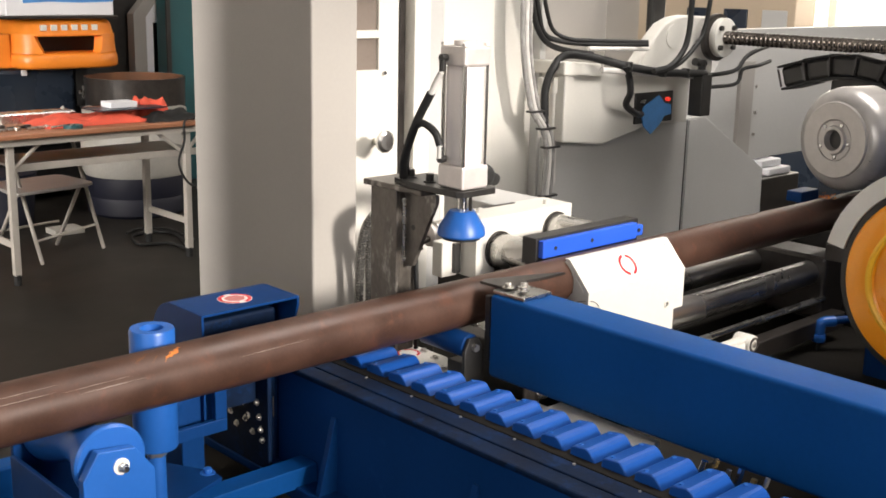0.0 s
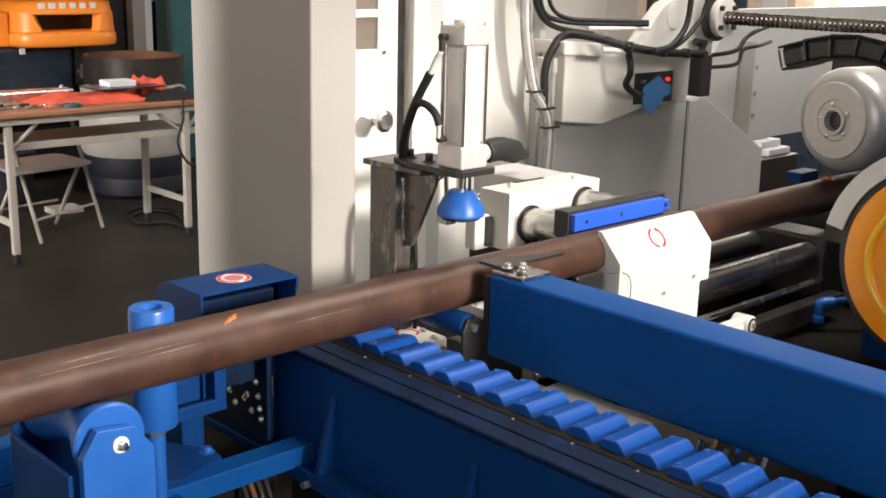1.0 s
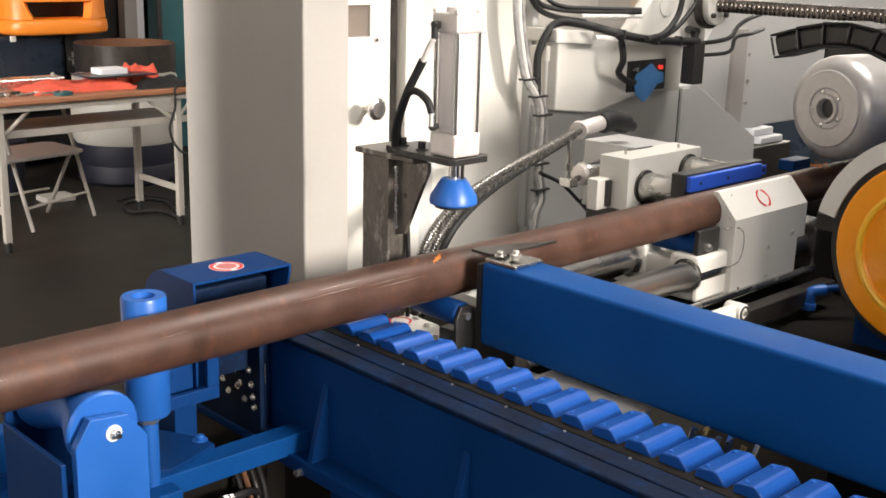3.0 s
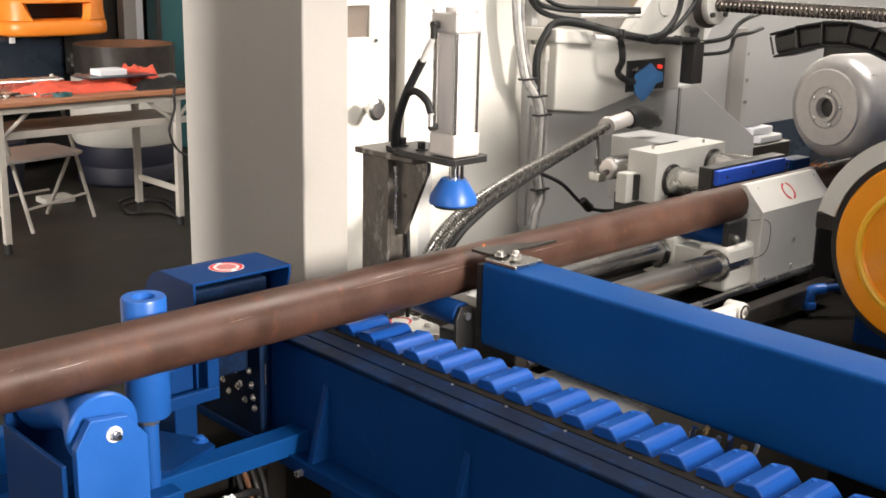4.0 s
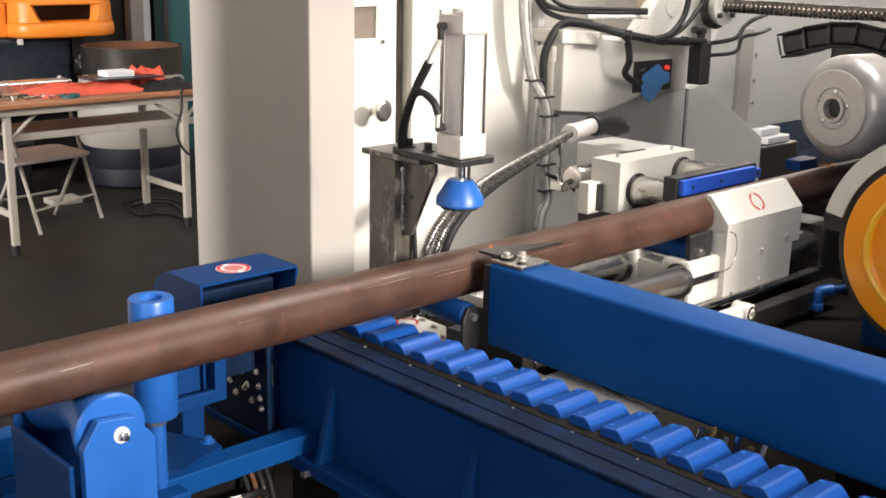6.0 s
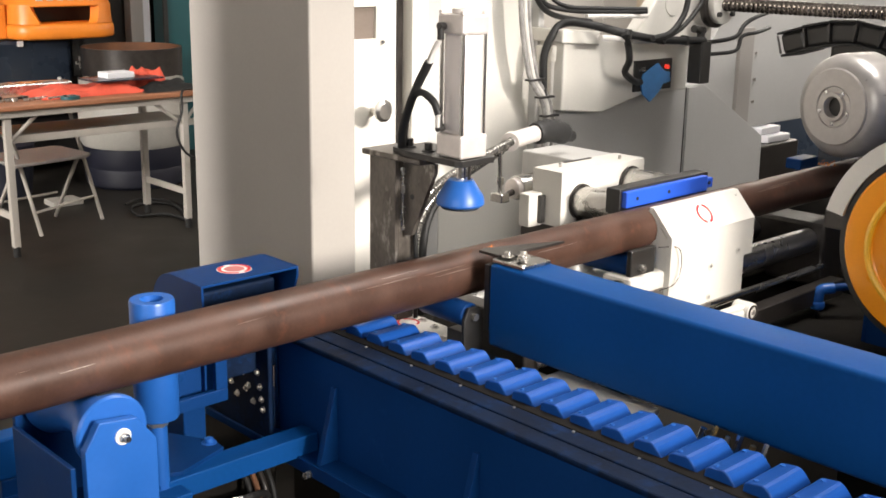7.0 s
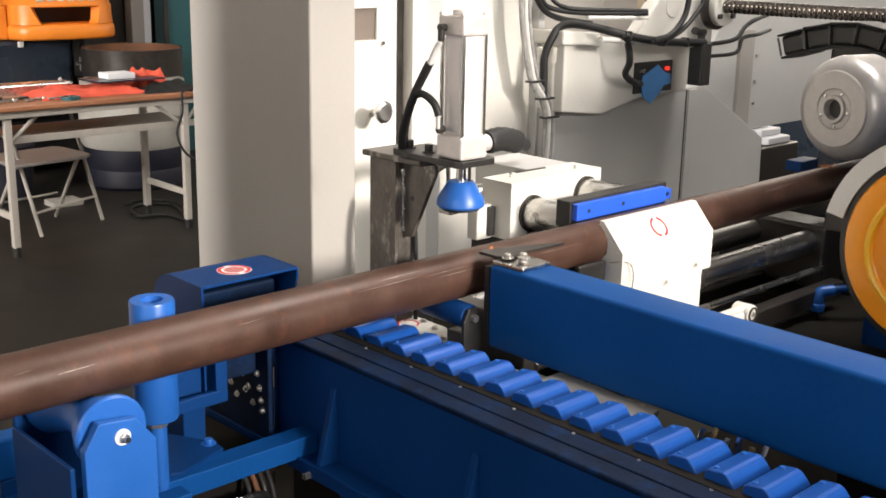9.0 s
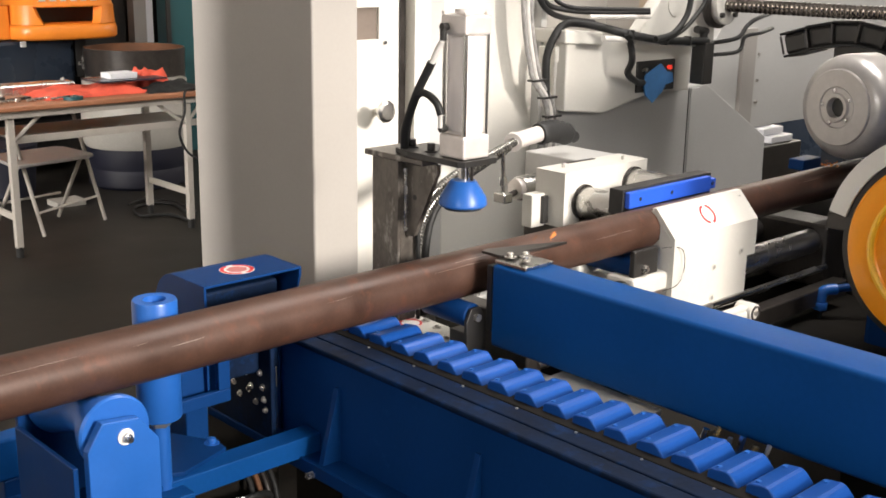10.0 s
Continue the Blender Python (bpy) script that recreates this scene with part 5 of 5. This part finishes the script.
part("fender", box((2.76, 7.62, 0.935), (3.172, 8.2, 1.165), 0.012), TRUCK, truck)
for k in range(6):
    part("badge_bar", box((3.320 + 0.073 * k, 7.466, 1.190), (3.362 + 0.073 * k, 7.490, 1.228), 0.003), CREAM, truck, "plain pale badge bar")
part("lower_body", box((2.95, 7.6, 0.40), (3.61, 8.4, 0.930), 0.03), SLATE, truck)
part("chassis", box((3.0, 7.7, 0.05), (3.75, 8.5, 0.4), 0.03), BLACK, truck)
part("hinge", box((3.62, 7.62, 0.66), (3.71, 7.70, 0.93), 0.006), BLACK, truck)
part("latch", join(box((3.635, 7.60, 0.74), (3.70, 7.62, 0.765), 0.004), box((3.66, 7.60, 0.70), (3.68, 7.62, 0.80), 0.004)), BOLT, truck, "bare metal latch")
part("lamp_lens", box((3.22, 7.585, 0.885), (3.26, 7.60, 0.925), 0.004), STICKER_WHITE, truck, "small white lamp lens")
part("wheel", rod((2.94, 7.72, 0.36), (2.70, 7.72, 0.36), 0.36, seg=40, w=0.04), RUBBER, truck, "black tyre")
part("roof_board", box((3.085, 7.45, 1.290), (3.842, 8.3, 1.470), 0.006), CARD, truck, "white carton lying on top")
part("board_stripe", prism([(3.20, 1.372), (3.38, 1.382), (3.60, 1.376), (3.842, 1.384), (3.842, 1.44), (3.20, 1.44)], "y", 7.446, 7.4495, 0.0), TAPE, truck, "blue printed stripe")
part("roof_cloth", box((3.04, 7.44, 1.268), (3.87, 8.3, 1.289), 0.008), DARK, truck)
locker = thing("teal_locker", (4.55, 7.9, 0), "dark teal steel locker against the back", "locker")
part("body", box((4.46, 7.80, 0), (5.0, 7.97, 2.2), 0.008), TEAL, locker)
part("edge", box((4.44, 7.78, 0), (4.475, 7.80, 2.2), 0.002), BLACK, locker)
frame1 = thing("folded_sheet", (4.05, 8.2, 0), "grey bent sheet frame leaning by the locker", "frame")
part("panel", prism([(4.275, 0.0), (4.275, 1.275), (4.42, 1.44), (4.53, 1.44), (4.38, 1.253), (4.38, 0.0)], "y", 7.98, 8.08, 0.004), BEIGE, frame1)
part("white_edge", prism([(4.382, 0.0), (4.382, 1.253), (4.532, 1.44), (4.56, 1.44), (4.56, 1.21), (4.442, 1.21), (4.442, 0.0)], "y", 7.99, 8.07, 0.002), CARD, frame1)
part("dark_back", box((3.90, 8.12, 0.0), (4.70, 8.15, 2.0), 0.003), BLACK, frame1)
partition = thing("dark_partition", (3.5, 8.9, 0), "dark steel shelving across the back", "shelving")
part("sheet", box((1.0, 8.75, 0), (6.5, 8.8, 2.4), 0.004), DARK, partition)
for k in range(5):
    part("upright", box((1.2 + k * 1.1, 8.70, 0), (1.26 + k * 1.1, 8.75, 2.4), 0.004), SLATE, partition)
bx = thing("grey_carton", (2.95, 6.9, 0), "flat pale carton on the floor", "box")
part("body", box((2.93, 6.55, 0.0), (3.12, 6.70, 0.035), 0.004), DRUM_WHITE, bx)
bucket = thing("blue_bucket", (2.75, 7.05, 0), "blue plastic bucket on the floor", "bucket")
part("body", turned([(0, 0.13), (0.02, 0.15), (0.32, 0.18), (0.34, 0.185)], (2.85, 7.05, 0), "z", 28), DRUM_BLUE, bucket)


# ================= hose between frame and carriage =================
LINK, RIBS = 0.0390, 4
HOSE_N = 32
HOSE_A = Vector((2.17, 2.37, 0.60))


def hose_line(dx, shift):
    """The ends of the hose's links, from the fitting back to the foot and on into the bed, when the carriage stands dx from its rear stop."""
    back = max(0.0, 0.748 - dx) / 0.881
    a = HOSE_A + Vector((0.042 * shift - 0.13 * back ** 1.6, 0.15 * back ** 2.2, 0))
    b = FIT + Vector((dx - 0.005, -0.016 + 0.024 * shift, 0.004 - 0.020 * shift))
    c1 = a + Vector((0.02, 0.01, HOSE_LIFT - 0.06 * dx - 0.035 * shift + 0.05 * back))
    c2 = b + Vector((-0.30 - 0.22 * dx, -0.02, HOSE_DROP - 0.05 * dx - 0.006 * shift))
    path = []
    for i in range(121):
        t = 1 - i / 120
        path.append(a * (1 - t) ** 3 + c1 * 3 * t * (1 - t) ** 2 + c2 * 3 * t * t * (1 - t) + b * t ** 3)
    for k in range(1, 10):
        w = radians(10 * k)
        path.append(a + Vector((0.15 - 0.15 * math.cos(w), 0, -0.08 - 0.15 * math.sin(w))))
    path.append(path[-1] + Vector((1.3, 0, 0)))
    pts, run, want = [path[0]], 0.0, LINK
    for p, q in zip(path, path[1:]):
        step = (q - p).length
        while run + step >= want and len(pts) <= HOSE_N:
            pts.append(p.lerp(q, (want - run) / step))
            want += LINK
        run += step
    return pts


HOSE_LIFT, HOSE_DROP = 0.30, -0.08


def hose_rings():
    """One short length of ribbed hose, each rib with a flat crest and a groove."""
    prof = []
    step = LINK / RIBS
    for k in range(RIBS):
        h = k * step
        prof += [(h, 0.0095), (h + step * 0.22, 0.0138), (h + step * 0.62, 0.0138), (h + step * 0.84, 0.0095)]
    return turned(prof + [(LINK, 0.0095)], (0, 0, 0), "z", 14)


hoses = []
for s, (label, skin) in enumerate((("grey spiral hose feeding the gripper carriage", HOSE), ("grey spiral hose feeding the gripper carriage", HOSE), ("smooth black hose feeding the gripper carriage", RUBBER))):
    hose = thing("carriage_hose", HOSE_A, label, "hose", "carriage hoses")
    first = part("hose_link", hose_rings() if skin is HOSE else rod((0, 0, -0.004), (0, 0, LINK + 0.004), 0.0125, seg=14), skin, None)
    links = [first] + [new("hose_link", first.data) for k in range(HOSE_N - 1)]
    for ob in links:
        ob.parent = hose
    hoses.append((hose, links, s))


# ================= what moves =================
def travel(t, stops):
    """Place along a run of (start, end, from, to), each at even speed with soft ends."""
    x = stops[0][2]
    for t0, t1, a, b in stops:
        if t >= t1:
            x = b
        elif t > t0:
            u = (t - t0) / (t1 - t0)
            e = 0.035
            if u < e:
                u = u * u / (2 * e) / (1 - e)
            elif u > 1 - e:
                u = 1 - (1 - u) ** 2 / (2 * e) / (1 - e)
            else:
                u = (u - e / 2) / (1 - e)
            x = a + (b - a) * u
    return x


CAR_RUN = ((0.49, 3.57, -0.133, 0.748), (5.14, 7.83, 0.748, 0.011), (9.20, 12.0, 0.011, 0.817))
PIPE_RUN = ((0.49, 3.57, 0.0, 0.881), (9.20, 12.0, 0.881, 1.687))
STEPS = [k * 0.1 for k in range(101)]


def motions():
    walk(car, [(t, pose(CAR_X + travel(t, CAR_RUN), 1.95, 0.6)) for t in STEPS])
    walk(pipe, [(t, pose(travel(t, PIPE_RUN), PIPE_Y, PIPE_Z)) for t in STEPS])
    walk(drum, [(k * 0.25, pose(DRUM.x, DRUM.y, DRUM.z, 62 * k, 0, -11)) for k in range(41)])
    for hose, links, shift in hoses:
        rows = {ob: [] for ob in links}
        turn = {}
        for k in range(51):
            t = k * 0.2
            line = hose_line(travel(t, CAR_RUN), shift)
            for i, ob in enumerate(links):
                a, b = line[i + 1] - HOSE_A, line[i] - HOSE_A
                old = turn.get(ob, Matrix.Identity(3))
                turn[ob] = old.col[2].rotation_difference(b - a).to_matrix() @ old
                rows[ob].append((t, Matrix.Translation(a) @ turn[ob].to_4x4()))
        for ob in links:
            walk(ob, rows[ob])


motions()
